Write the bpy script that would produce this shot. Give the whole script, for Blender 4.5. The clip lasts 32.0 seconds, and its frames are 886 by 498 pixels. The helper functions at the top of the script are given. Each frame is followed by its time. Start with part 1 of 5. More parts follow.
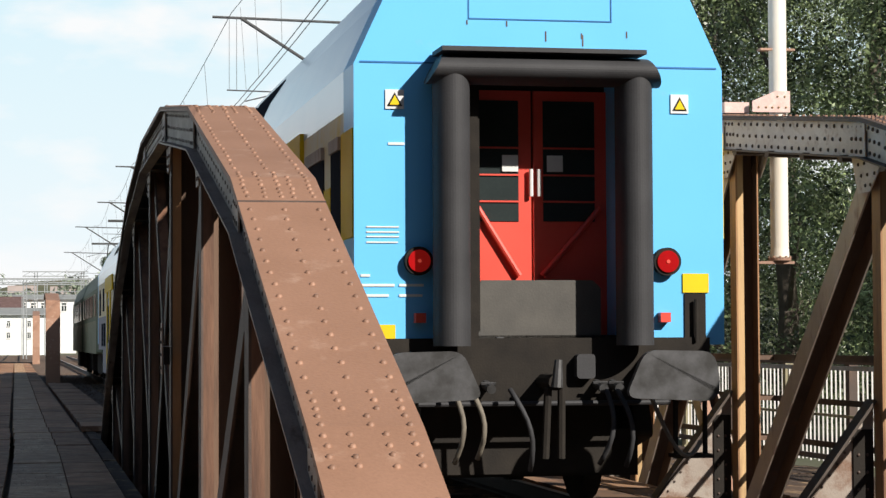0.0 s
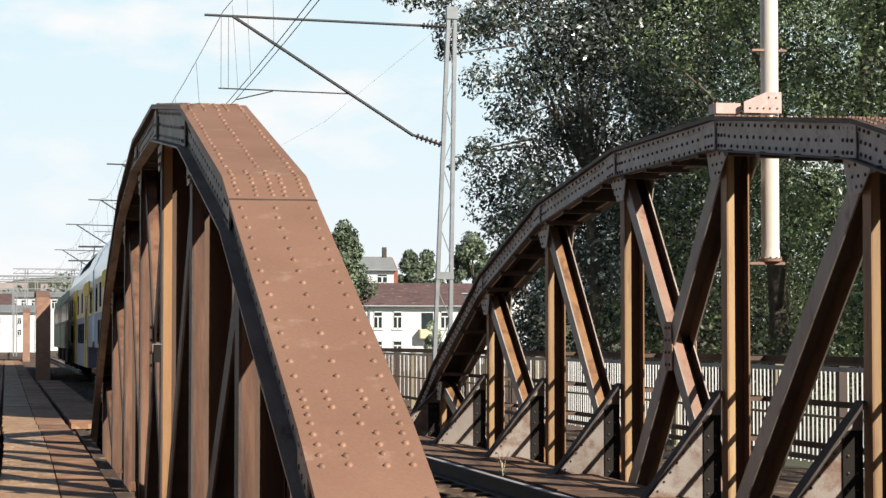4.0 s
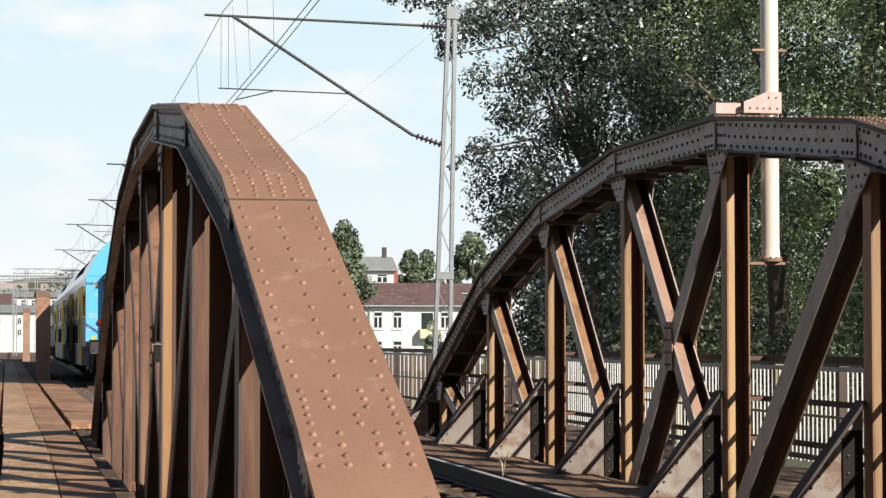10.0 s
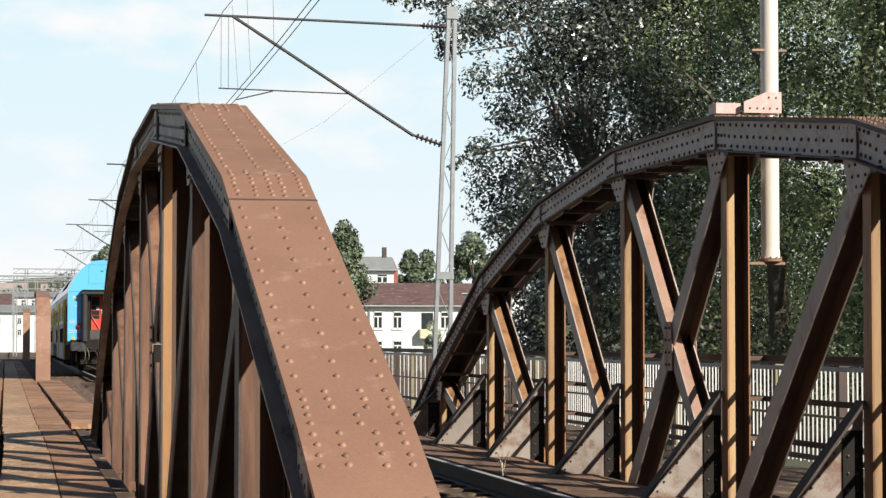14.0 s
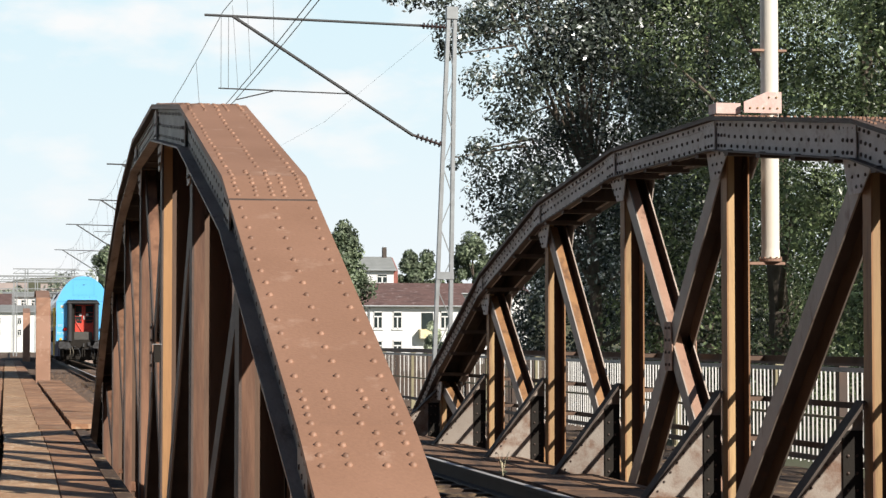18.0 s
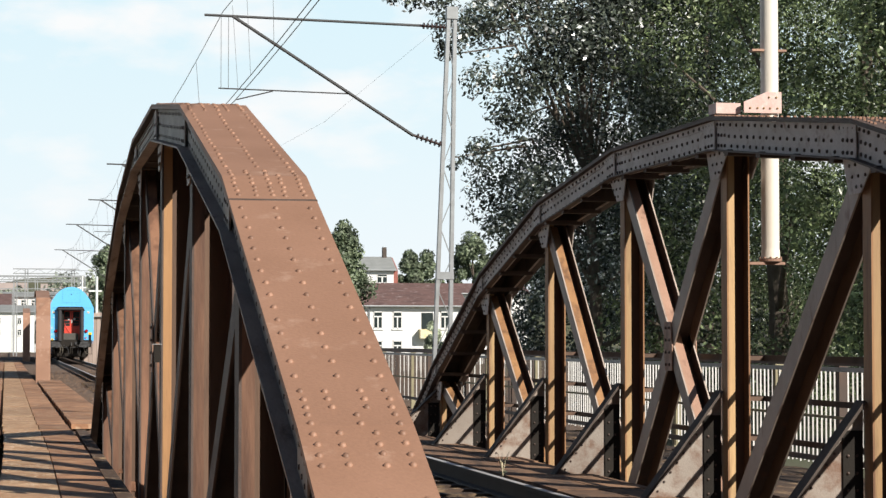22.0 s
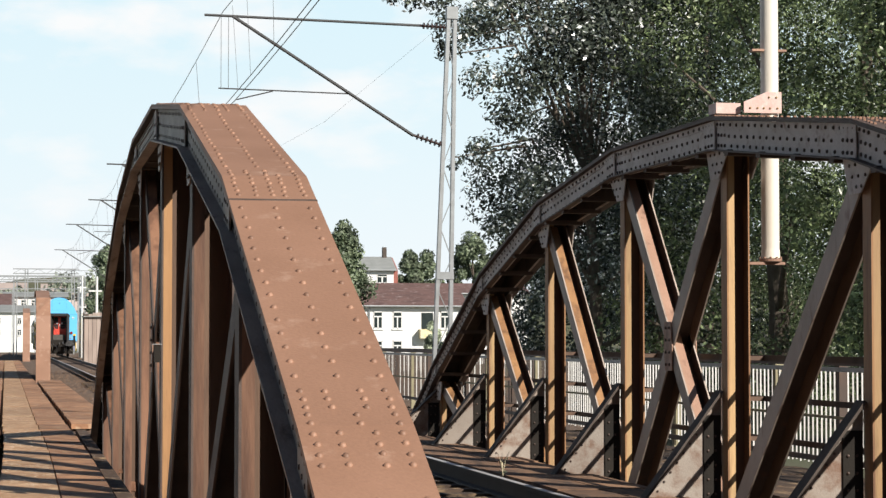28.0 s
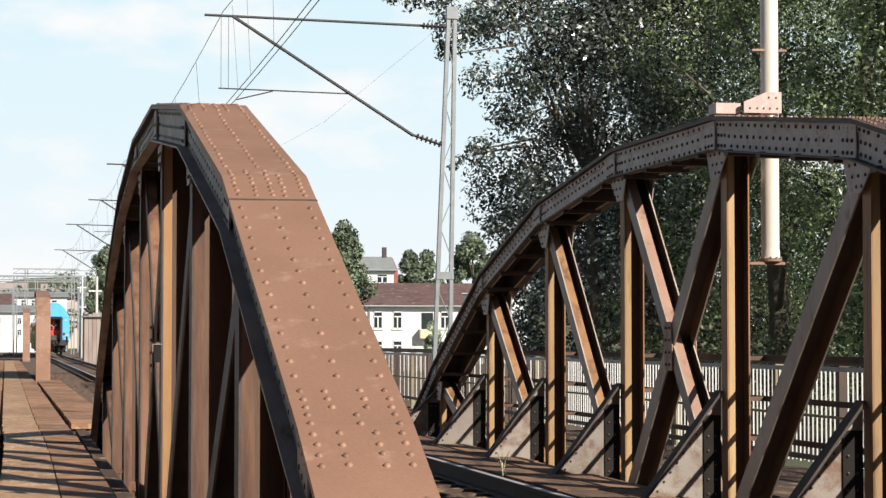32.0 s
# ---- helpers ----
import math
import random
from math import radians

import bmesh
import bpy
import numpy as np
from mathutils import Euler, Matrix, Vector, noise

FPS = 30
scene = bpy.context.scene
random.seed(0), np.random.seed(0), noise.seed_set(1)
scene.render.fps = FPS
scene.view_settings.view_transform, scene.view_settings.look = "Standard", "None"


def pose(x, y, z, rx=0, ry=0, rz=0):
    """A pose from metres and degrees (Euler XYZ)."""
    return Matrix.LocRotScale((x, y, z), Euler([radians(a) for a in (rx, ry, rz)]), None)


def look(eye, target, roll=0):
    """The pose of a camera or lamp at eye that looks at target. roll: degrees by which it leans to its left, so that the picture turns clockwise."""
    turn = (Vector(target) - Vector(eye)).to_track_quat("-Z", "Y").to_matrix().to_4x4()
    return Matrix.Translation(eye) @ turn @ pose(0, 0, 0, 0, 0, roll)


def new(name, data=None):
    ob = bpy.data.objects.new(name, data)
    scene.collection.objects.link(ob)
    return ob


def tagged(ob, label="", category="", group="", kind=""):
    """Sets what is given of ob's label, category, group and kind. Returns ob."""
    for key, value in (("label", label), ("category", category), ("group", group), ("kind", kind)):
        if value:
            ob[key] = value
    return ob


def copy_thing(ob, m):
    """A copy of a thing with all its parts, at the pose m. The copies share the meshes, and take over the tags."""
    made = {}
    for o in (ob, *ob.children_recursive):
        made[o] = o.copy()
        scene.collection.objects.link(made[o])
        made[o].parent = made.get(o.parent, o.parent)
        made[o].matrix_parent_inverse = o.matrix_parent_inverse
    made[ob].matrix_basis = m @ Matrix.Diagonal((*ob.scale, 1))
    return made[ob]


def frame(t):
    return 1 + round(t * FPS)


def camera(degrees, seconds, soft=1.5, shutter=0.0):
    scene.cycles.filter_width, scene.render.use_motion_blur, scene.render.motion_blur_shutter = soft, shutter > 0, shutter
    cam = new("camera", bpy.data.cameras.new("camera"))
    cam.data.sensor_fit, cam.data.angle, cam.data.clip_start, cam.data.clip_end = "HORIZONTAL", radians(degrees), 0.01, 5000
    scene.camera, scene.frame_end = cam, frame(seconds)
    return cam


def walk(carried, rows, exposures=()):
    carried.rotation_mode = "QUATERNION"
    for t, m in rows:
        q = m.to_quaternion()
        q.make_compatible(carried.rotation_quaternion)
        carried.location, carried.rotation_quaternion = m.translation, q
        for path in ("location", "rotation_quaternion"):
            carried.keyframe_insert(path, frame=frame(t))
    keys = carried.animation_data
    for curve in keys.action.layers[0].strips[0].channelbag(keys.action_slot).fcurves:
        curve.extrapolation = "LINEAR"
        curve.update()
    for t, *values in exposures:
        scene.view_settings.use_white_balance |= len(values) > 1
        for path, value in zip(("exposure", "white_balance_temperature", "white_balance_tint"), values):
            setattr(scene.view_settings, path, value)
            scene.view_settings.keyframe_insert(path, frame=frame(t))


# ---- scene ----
cam = camera(23.315, 32.0, soft=1.4)
TILT, TURN = 2.435, 11.068


def aim(dx=0.0, dy=0.0, roll=0.0):
    """The camera's pose, turned by small angles in degrees from where it rests."""
    return pose(0, 0, 1.3, 90 + TILT + dy, 0, -(TURN + dx)) @ pose(0, 0, 0, 0, 0, roll)


walk(cam, [(0.0, aim(-0.241, 0.022, -0.27)), (0.2, aim(-0.185, 0.035, -0.15)), (0.5, aim(-0.12, 0.045, -0.02)), (1.0, aim(-0.045, 0.0, 0)),
           (1.5, aim(-0.02, 0.0, 0)), (2.0, aim(-0.005, 0.0, 0)), (3.0, aim()), (32.0, aim())],
     exposures=[(0.0, 0.0), (32.0, 0.0)])

# ---- world and sun ----
SUN_TURN, SUN_RISE = 34.0, 32.0     # the light comes from behind, over the right shoulder
world = bpy.data.worlds.new("world")
scene.world = world
world.use_nodes = True
wn, wl = world.node_tree.nodes, world.node_tree.links
sky = wn.new("ShaderNodeTexSky")
sky.sky_type, sky.sun_disc = "NISHITA", False
sky.sun_elevation, sky.sun_rotation = radians(SUN_RISE), radians(180 - SUN_TURN)
sky.air_density, sky.dust_density, sky.ozone_density = 1.0, 0.5, 1.6
# summer haze brightens the sky towards the horizon, with thin white cloud in it
tc, sep, mpn, noi = [wn.new("ShaderNode" + k) for k in ("TexCoord", "SeparateXYZ", "Mapping", "TexNoise")]
wl.new(tc.outputs["Generated"], sep.inputs[0])
wl.new(tc.outputs["Generated"], mpn.inputs["Vector"])
mpn.inputs["Scale"].default_value = (9, 9, 22)
noi.inputs["Scale"].default_value, noi.inputs["Detail"].default_value = 1.3, 7
wl.new(mpn.outputs["Vector"], noi.inputs["Vector"])


def shades(*stops):
    r = wn.new("ShaderNodeValToRGB")
    for k, (at, col) in enumerate(stops):
        e = r.color_ramp.elements[k] if k < 2 else r.color_ramp.elements.new(at)
        e.position, e.color = at, (*col, 1)
    return r


def blend(fac, a, b):
    m = wn.new("ShaderNodeMix")
    m.data_type = "RGBA"
    for sock, v in ((m.inputs[0], fac), (m.inputs[6], a), (m.inputs[7], b)):
        if isinstance(v, tuple):
            sock.default_value = v
        else:
            wl.new(v, sock)
    return m.outputs[2]


haze = shades((0.0, (0.94, 0.97, 0.99)), (0.17, (0.70, 0.90, 0.985)), (0.09, (0.80, 0.935, 0.99)))
thin = shades((0.16, (1, 1, 1)), (0.24, (0, 0, 0)))
cloud = shades((0.48, (0, 0, 0)), (0.62, (0.95, 0.95, 0.95)))
wl.new(sep.outputs[2], haze.inputs[0])
wl.new(sep.outputs[2], thin.inputs[0])
wl.new(noi.outputs["Fac"], cloud.inputs[0])
gain = wn.new("ShaderNodeVectorMath")
gain.operation = "SCALE"
gain.inputs["Scale"].default_value = 16.9
wl.new(blend(cloud.outputs[0], haze.outputs[0], (0.97, 0.98, 0.985, 1)), gain.inputs[0])
wl.new(blend(thin.outputs[0], sky.outputs["Color"], gain.outputs[0]), wn["Background"].inputs["Color"])
wn["Background"].inputs["Strength"].default_value = 0.059
sun = new("sun", bpy.data.lights.new("sun", "SUN"))
sun.data.energy, sun.data.angle, sun.data.color = 6.5, radians(0.6), (1.0, 0.94, 0.86)
sa, se = radians(SUN_TURN), radians(SUN_RISE)
TO_SUN = Vector((math.sin(sa) * math.cos(se), -math.cos(sa) * math.cos(se), math.sin(se)))
sun.matrix_world = look(TO_SUN * 50, (0, 0, 0))


# ---- materials ----
def material(name, base, alt=None, scale=6.0, rough=0.7, metal=0.0, bump=0.15, fine=60.0, stain=None, stretch=(1, 1, 1), amount=0.5, vary=0.0, stain_at=(0.55, 0.75), grain=0.13, spec=0.5):
    m = bpy.data.materials.new(name)
    m.use_nodes = True
    n, l = m.node_tree.nodes, m.node_tree.links
    b = n["Principled BSDF"]
    co, mp = n.new("ShaderNodeTexCoord"), n.new("ShaderNodeMapping")
    mp.inputs["Scale"].default_value = stretch
    l.new(co.outputs["Object"], mp.inputs["Vector"])
    big, small = n.new("ShaderNodeTexNoise"), n.new("ShaderNodeTexNoise")
    big.inputs["Scale"].default_value, big.inputs["Detail"].default_value = scale, 5
    small.inputs["Scale"].default_value, small.inputs["Detail"].default_value = fine, 3
    l.new(mp.outputs[0], big.inputs["Vector"])
    l.new(mp.outputs[0], small.inputs["Vector"])
    alt = alt or tuple(c * 0.7 for c in base)
    r = n.new("ShaderNodeValToRGB")
    r.color_ramp.elements[0].position, r.color_ramp.elements[1].position = 0.5 - amount / 2, 0.5 + amount / 2
    r.color_ramp.elements[0].color, r.color_ramp.elements[1].color = (*alt, 1), (*base, 1)
    l.new(big.outputs["Fac"], r.inputs["Fac"])
    col = r.outputs["Color"]
    if stain:
        spot, sr, mx = n.new("ShaderNodeTexNoise"), n.new("ShaderNodeValToRGB"), n.new("ShaderNodeMix")
        spot.inputs["Scale"].default_value, spot.inputs["Detail"].default_value, spot.inputs["Roughness"].default_value = scale * 2.3, 8, 0.65
        l.new(mp.outputs[0], spot.inputs["Vector"])
        sr.color_ramp.elements[0].position, sr.color_ramp.elements[1].position = stain_at
        l.new(spot.outputs["Fac"], sr.inputs["Fac"])
        mx.data_type = "RGBA"
        mx.inputs[7].default_value = (*stain, 1)
        l.new(sr.outputs["Color"], mx.inputs[0])
        l.new(col, mx.inputs[6])
        col = mx.outputs[2]
    hsv = n.new("ShaderNodeHueSaturation")
    ma = n.new("ShaderNodeMapRange")
    ma.inputs["To Min"].default_value, ma.inputs["To Max"].default_value = 1 - grain, 1 + grain
    l.new(small.outputs["Fac"], ma.inputs["Value"])
    val = ma.outputs[0]
    if vary:
        oi, mv, mu = n.new("ShaderNodeObjectInfo"), n.new("ShaderNodeMapRange"), n.new("ShaderNodeMath")
        mv.inputs["To Min"].default_value, mv.inputs["To Max"].default_value = 1 - vary, 1 + vary
        l.new(oi.outputs["Random"], mv.inputs["Value"])
        mu.operation = "MULTIPLY"
        l.new(val, mu.inputs[0])
        l.new(mv.outputs[0], mu.inputs[1])
        val = mu.outputs[0]
    l.new(val, hsv.inputs["Value"])
    l.new(col, hsv.inputs["Color"])
    l.new(hsv.outputs["Color"], b.inputs["Base Color"])
    b.inputs["Roughness"].default_value, b.inputs["Metallic"].default_value = rough, metal
    b.inputs["Specular IOR Level"].default_value = spec
    if bump:
        bp = n.new("ShaderNodeBump")
        bp.inputs["Strength"].default_value, bp.inputs["Distance"].default_value = bump, 0.01
        l.new(small.outputs["Fac"], bp.inputs["Height"])
        l.new(bp.outputs["Normal"], b.inputs["Normal"])
    return m


def leafy(name, dark, light, gloss=0.35, silver=None, glint=0.9, patch=0.6, passing=0.33):
    """Leaves, each one with its own shade, a few pale undersides, letting some light through. Lit and dark clumps and
    glints are put into the colour.
    """
    m = bpy.data.materials.new(name)
    m.use_nodes = True
    n, l = m.node_tree.nodes, m.node_tree.links
    b = n["Principled BSDF"]
    geo, r, co, lit_clump, ma, hsv = [n.new("ShaderNode" + k) for k in ("NewGeometry", "ValToRGB", "TexCoord", "TexNoise", "MapRange", "HueSaturation")]
    r.color_ramp.elements[0].color, r.color_ramp.elements[1].color = (*dark, 1), (*light, 1)
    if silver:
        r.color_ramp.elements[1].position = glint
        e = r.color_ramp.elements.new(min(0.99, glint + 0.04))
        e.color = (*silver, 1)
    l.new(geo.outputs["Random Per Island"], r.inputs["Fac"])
    l.new(co.outputs["Object"], lit_clump.inputs["Vector"])
    lit_clump.inputs["Scale"].default_value, lit_clump.inputs["Detail"].default_value = 0.55, 3
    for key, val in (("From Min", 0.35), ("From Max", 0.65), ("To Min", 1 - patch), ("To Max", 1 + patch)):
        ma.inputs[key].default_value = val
    l.new(lit_clump.outputs["Fac"], ma.inputs["Value"])
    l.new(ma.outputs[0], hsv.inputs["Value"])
    l.new(r.outputs["Color"], hsv.inputs["Color"])
    l.new(hsv.outputs["Color"], b.inputs["Base Color"])
    b.inputs["Roughness"].default_value = gloss
    tr, mx = n.new("ShaderNodeBsdfTranslucent"), n.new("ShaderNodeMixShader")
    l.new(hsv.outputs["Color"], tr.inputs["Color"])
    mx.inputs[0].default_value = passing
    l.new(b.outputs[0], mx.inputs[1])
    l.new(tr.outputs[0], mx.inputs[2])
    l.new(mx.outputs[0], n["Material Output"].inputs["Surface"])
    return m


def glass_dark(name, col, rough=0.22):
    m = material(name, col, rough=rough, bump=0, scale=2)
    m.node_tree.nodes["Principled BSDF"].inputs["Specular IOR Level"].default_value = 0.12
    return m


PLATE = material("red_oxide_paint", (0.345, 0.193, 0.126), (0.272, 0.148, 0.093), scale=1.6, rough=0.6, stain=(0.48, 0.32, 0.235), stain_at=(0.57, 0.76), bump=0.18, amount=0.6)
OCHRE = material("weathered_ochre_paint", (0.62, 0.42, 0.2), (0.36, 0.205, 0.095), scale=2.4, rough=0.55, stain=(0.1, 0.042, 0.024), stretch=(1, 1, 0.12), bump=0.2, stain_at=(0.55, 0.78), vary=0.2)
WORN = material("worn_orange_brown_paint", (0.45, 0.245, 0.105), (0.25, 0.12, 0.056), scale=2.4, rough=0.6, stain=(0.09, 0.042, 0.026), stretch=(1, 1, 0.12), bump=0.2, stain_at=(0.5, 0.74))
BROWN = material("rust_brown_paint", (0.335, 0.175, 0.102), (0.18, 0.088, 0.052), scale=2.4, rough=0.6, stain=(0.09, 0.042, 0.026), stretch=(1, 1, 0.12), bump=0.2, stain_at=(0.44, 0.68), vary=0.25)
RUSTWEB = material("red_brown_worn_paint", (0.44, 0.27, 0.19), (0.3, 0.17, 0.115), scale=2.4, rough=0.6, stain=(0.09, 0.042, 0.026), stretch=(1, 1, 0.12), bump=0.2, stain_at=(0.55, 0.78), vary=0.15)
# rust brown that also stands in for shade inside the posts and diagonals
RUST_SHADE = material("dark_rust_and_shade_paint", (0.17, 0.1, 0.063), (0.095, 0.054, 0.034), scale=2.4, rough=0.65, stain=(0.06, 0.03, 0.02), stretch=(1, 1, 0.12), bump=0.2, vary=0.2)
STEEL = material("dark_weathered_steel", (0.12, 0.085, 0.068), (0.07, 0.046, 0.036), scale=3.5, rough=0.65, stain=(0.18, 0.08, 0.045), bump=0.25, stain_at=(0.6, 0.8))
GREYST = material("grey_brown_weathered_paint", (0.52, 0.435, 0.365), (0.33, 0.265, 0.215), scale=2, rough=0.6, stain=(0.16, 0.07, 0.04), stretch=(1, 1, 0.4), bump=0.2, stain_at=(0.56, 0.78), vary=0.15)
CHORD = material("faded_grey_chord_paint", (0.64, 0.575, 0.53), (0.46, 0.39, 0.34), scale=3.5, rough=0.65, stain=(0.26, 0.15, 0.09), bump=0.2, stain_at=(0.55, 0.75), grain=0.2)
DARKST = material("dark_steel_and_shade", (0.12, 0.098, 0.083), (0.066, 0.053, 0.045), scale=4, rough=0.8, spec=0.2, stain=(0.12, 0.055, 0.03), stain_at=(0.62, 0.8), bump=0.25)
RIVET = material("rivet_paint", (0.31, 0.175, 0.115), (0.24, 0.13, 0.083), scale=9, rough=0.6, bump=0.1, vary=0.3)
# brown-grey of the near truss's side plates, with darker streaks
NEARGREY = material("brown_grey_steel", (0.42, 0.345, 0.285), (0.22, 0.17, 0.135), scale=5, rough=0.6, bump=0.3, stain=(0.1, 0.06, 0.04), stretch=(1, 0.3, 1))
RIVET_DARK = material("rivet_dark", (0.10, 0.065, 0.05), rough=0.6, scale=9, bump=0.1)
WEB = material("pale_gusset_paint", (0.36, 0.315, 0.27), (0.26, 0.21, 0.17), scale=2.0, rough=0.6, stain=(0.16, 0.08, 0.045), stain_at=(0.48, 0.68), bump=0.25, vary=0.15)
TIMBER = material("worn_deck", (0.095, 0.058, 0.037), (0.045, 0.029, 0.02), scale=2.2, rough=0.85, stain=(0.3, 0.2, 0.11), stain_at=(0.52, 0.7), stretch=(1, 0.35, 1), vary=0.35, bump=0.5)
TREAD = material("worn_tread_plate", (0.5, 0.3, 0.165), (0.27, 0.148, 0.076), scale=2.6, rough=0.65, stain=(0.66, 0.5, 0.31), stain_at=(0.52, 0.72), vary=0.12, bump=0.9, fine=22, grain=0.3)
RUSTBOARD = material("rust_covered_boards", (0.3, 0.17, 0.095), (0.14, 0.08, 0.05), scale=2.0, rough=0.85, stain=(0.07, 0.045, 0.032), stain_at=(0.5, 0.66), stretch=(1, 0.25, 1), vary=0.3, bump=0.5)
FLOOR = material("rust_stained_plates", (0.44, 0.235, 0.125), (0.17, 0.08, 0.042), scale=2.6, rough=0.75, stain=(0.55, 0.42, 0.28), stain_at=(0.55, 0.75), vary=0.25, bump=0.9, fine=22, grain=0.3)
GRIT = material("pale_grit", (0.6, 0.48, 0.36), (0.4, 0.28, 0.19), scale=3, rough=0.6, bump=0)
DIRT = material("rust_dirt", (0.2, 0.125, 0.075), (0.11, 0.07, 0.045), scale=3, rough=0.95, bump=0.5)
RAIL = material("rail_steel", (0.035, 0.028, 0.024), (0.02, 0.016, 0.014), scale=5, rough=0.7)
# the pale diffuse colour stands in for sky reflected along the rail heads
RAILTOP = material("rail_head_with_painted_sheen", (0.66, 0.65, 0.64), (0.5, 0.47, 0.44), scale=5, rough=0.45, metal=0.35, bump=0.03)
BALLAST = material("ballast", (0.18, 0.12, 0.08), (0.085, 0.055, 0.038), scale=9, rough=0.95, bump=0.9, fine=25, amount=0.25)
STONE = material("ballast_stone", (0.2, 0.13, 0.088), (0.1, 0.062, 0.042), scale=3, rough=0.9, bump=0.2, amount=0.2)
GROUND = material("ground", (0.12, 0.11, 0.07), (0.06, 0.078, 0.035), scale=0.15, rough=0.95, bump=0.6, fine=8)
WATER = material("river_water", (0.03, 0.04, 0.035), rough=0.08, scale=0.6, bump=0.3, fine=3)
BLUE = material("sky_blue_coach_paint", (0.15, 0.55, 0.95), (0.13, 0.5, 0.9), scale=1.2, rough=0.35, bump=0.03, amount=0.8, stain=(0.2, 0.5, 0.74), stain_at=(0.64, 0.8), grain=0.025)
BLUE2 = material("deep_blue_coach_paint", (0.05, 0.2, 0.5), scale=2, rough=0.32, bump=0.03, grain=0.025)
# pale blue paint, made bluer and lighter for the sky it reflects
PALE = material("pale_blue_paint_with_sky_sheen", (0.6, 0.77, 0.95), (0.54, 0.72, 0.93), scale=1.2, rough=0.16, bump=0.02, grain=0.025, spec=0.6)
YELLOW = material("yellow_coach_paint", (0.86, 0.6, 0.02), (0.74, 0.5, 0.02), scale=2, rough=0.5, bump=0.03, grain=0.025, spec=0.1)
STRAW = material("faded_yellow_panel_paint", (0.78, 0.68, 0.42), (0.72, 0.66, 0.5), scale=1.5, rough=0.5, bump=0.03, grain=0.05, spec=0.12, stain=(0.8, 0.6, 0.16), stain_at=(0.5, 0.7))
LILAC = material("grey_blue_panel_paint", (0.30, 0.32, 0.42), (0.22, 0.23, 0.30), scale=1.5, rough=0.5, bump=0.03, grain=0.05, spec=0.12)
DOORRED = material("red_door_paint", (0.78, 0.085, 0.055), (0.66, 0.065, 0.042), scale=2, rough=0.4, bump=0.03, grain=0.025)
RUBBER = material("black_rubber", (0.034, 0.034, 0.036), (0.05, 0.05, 0.053), scale=3, rough=0.65, bump=0.15, spec=0.3)
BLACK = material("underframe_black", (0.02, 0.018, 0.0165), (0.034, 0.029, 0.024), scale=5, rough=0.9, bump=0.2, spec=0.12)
BLACK.node_tree.nodes["Principled BSDF"].inputs["Specular IOR Level"].default_value = 0.15
GREYSTEEL = material("worn_buffer_steel", (0.07, 0.07, 0.073), (0.022, 0.021, 0.02), scale=7, rough=0.55, metal=0.1, bump=0.06, amount=0.3)
HOSE = material("dusty_rubber_hose", (0.2, 0.175, 0.135), (0.11, 0.095, 0.075), scale=9, rough=0.8, bump=0.2)
BRIDGEPLATE = material("dusty_black_plate", (0.095, 0.088, 0.076), (0.06, 0.056, 0.05), scale=4, rough=0.7, bump=0.15)
CHROME = material("bright_metal", (0.7, 0.7, 0.7), rough=0.25, metal=1.0, bump=0)
TINT = material("tinted_coach_glass", (0.04, 0.046, 0.058), (0.03, 0.034, 0.044), rough=0.3, bump=0, scale=2, spec=0.0)
GLASS = glass_dark("dark_window_glass", (0.035, 0.045, 0.045), 0.15)
WHITE = material("white_sticker", (0.75, 0.75, 0.72), (0.7, 0.7, 0.68), rough=0.5, bump=0, grain=0.025)
LAMPRED = material("red_lamp_glass", (0.36, 0.006, 0.009), (0.25, 0.004, 0.006), rough=0.15, bump=0)
for key, val in (("Emission Color", (1.0, 0.03, 0.02, 1)), ("Emission Strength", 0.12)):
    LAMPRED.node_tree.nodes["Principled BSDF"].inputs[key].default_value = val
LAMPCORE = material("lit_lamp_core", (0.8, 0.1, 0.08), rough=0.2, bump=0)
for key, val in (("Emission Color", (1.0, 0.12, 0.07, 1)), ("Emission Strength", 0.3)):
    LAMPCORE.node_tree.nodes["Principled BSDF"].inputs[key].default_value = val
GREEN = material("green_locomotive_paint", (0.12, 0.17, 0.1), (0.07, 0.105, 0.06), scale=2, rough=0.55, bump=0.05, grain=0.025, spec=0.15)
CREAM = material("faded_green_locomotive_paint", (0.26, 0.28, 0.18), (0.17, 0.19, 0.12), scale=2, rough=0.55, bump=0.05, grain=0.025, spec=0.15)
PIPE = material("cream_mast_paint", (0.84, 0.8, 0.72), (0.76, 0.67, 0.54), scale=3, rough=0.5, stain=(0.5, 0.27, 0.13), stain_at=(0.68, 0.86), stretch=(1, 1, 0.2), bump=0.1, grain=0.025)
PINK = material("faded_red_primer", (0.72, 0.54, 0.48), (0.6, 0.38, 0.33), scale=5, rough=0.6, stain=(0.7, 0.62, 0.56), stain_at=(0.5, 0.7))
GALV = material("galvanised_steel", (0.36, 0.38, 0.39), (0.27, 0.28, 0.28), scale=6, rough=0.5, metal=0.4)
WIRE = material("catenary_wire", (0.06, 0.06, 0.06), rough=0.5, bump=0)
INSUL = material("brown_insulator", (0.06, 0.035, 0.03), rough=0.2, bump=0)
SLAT = material("pale_fence_slat", (0.7, 0.69, 0.66), (0.66, 0.64, 0.6), scale=4, rough=0.6, vary=0.15)
FENCE = material("dark_fence_steel", (0.055, 0.045, 0.04), (0.1, 0.06, 0.04), scale=4, rough=0.6)
POSTC = material("yellow_grey_post", (0.34, 0.31, 0.2), (0.25, 0.22, 0.14), scale=6, rough=0.9)
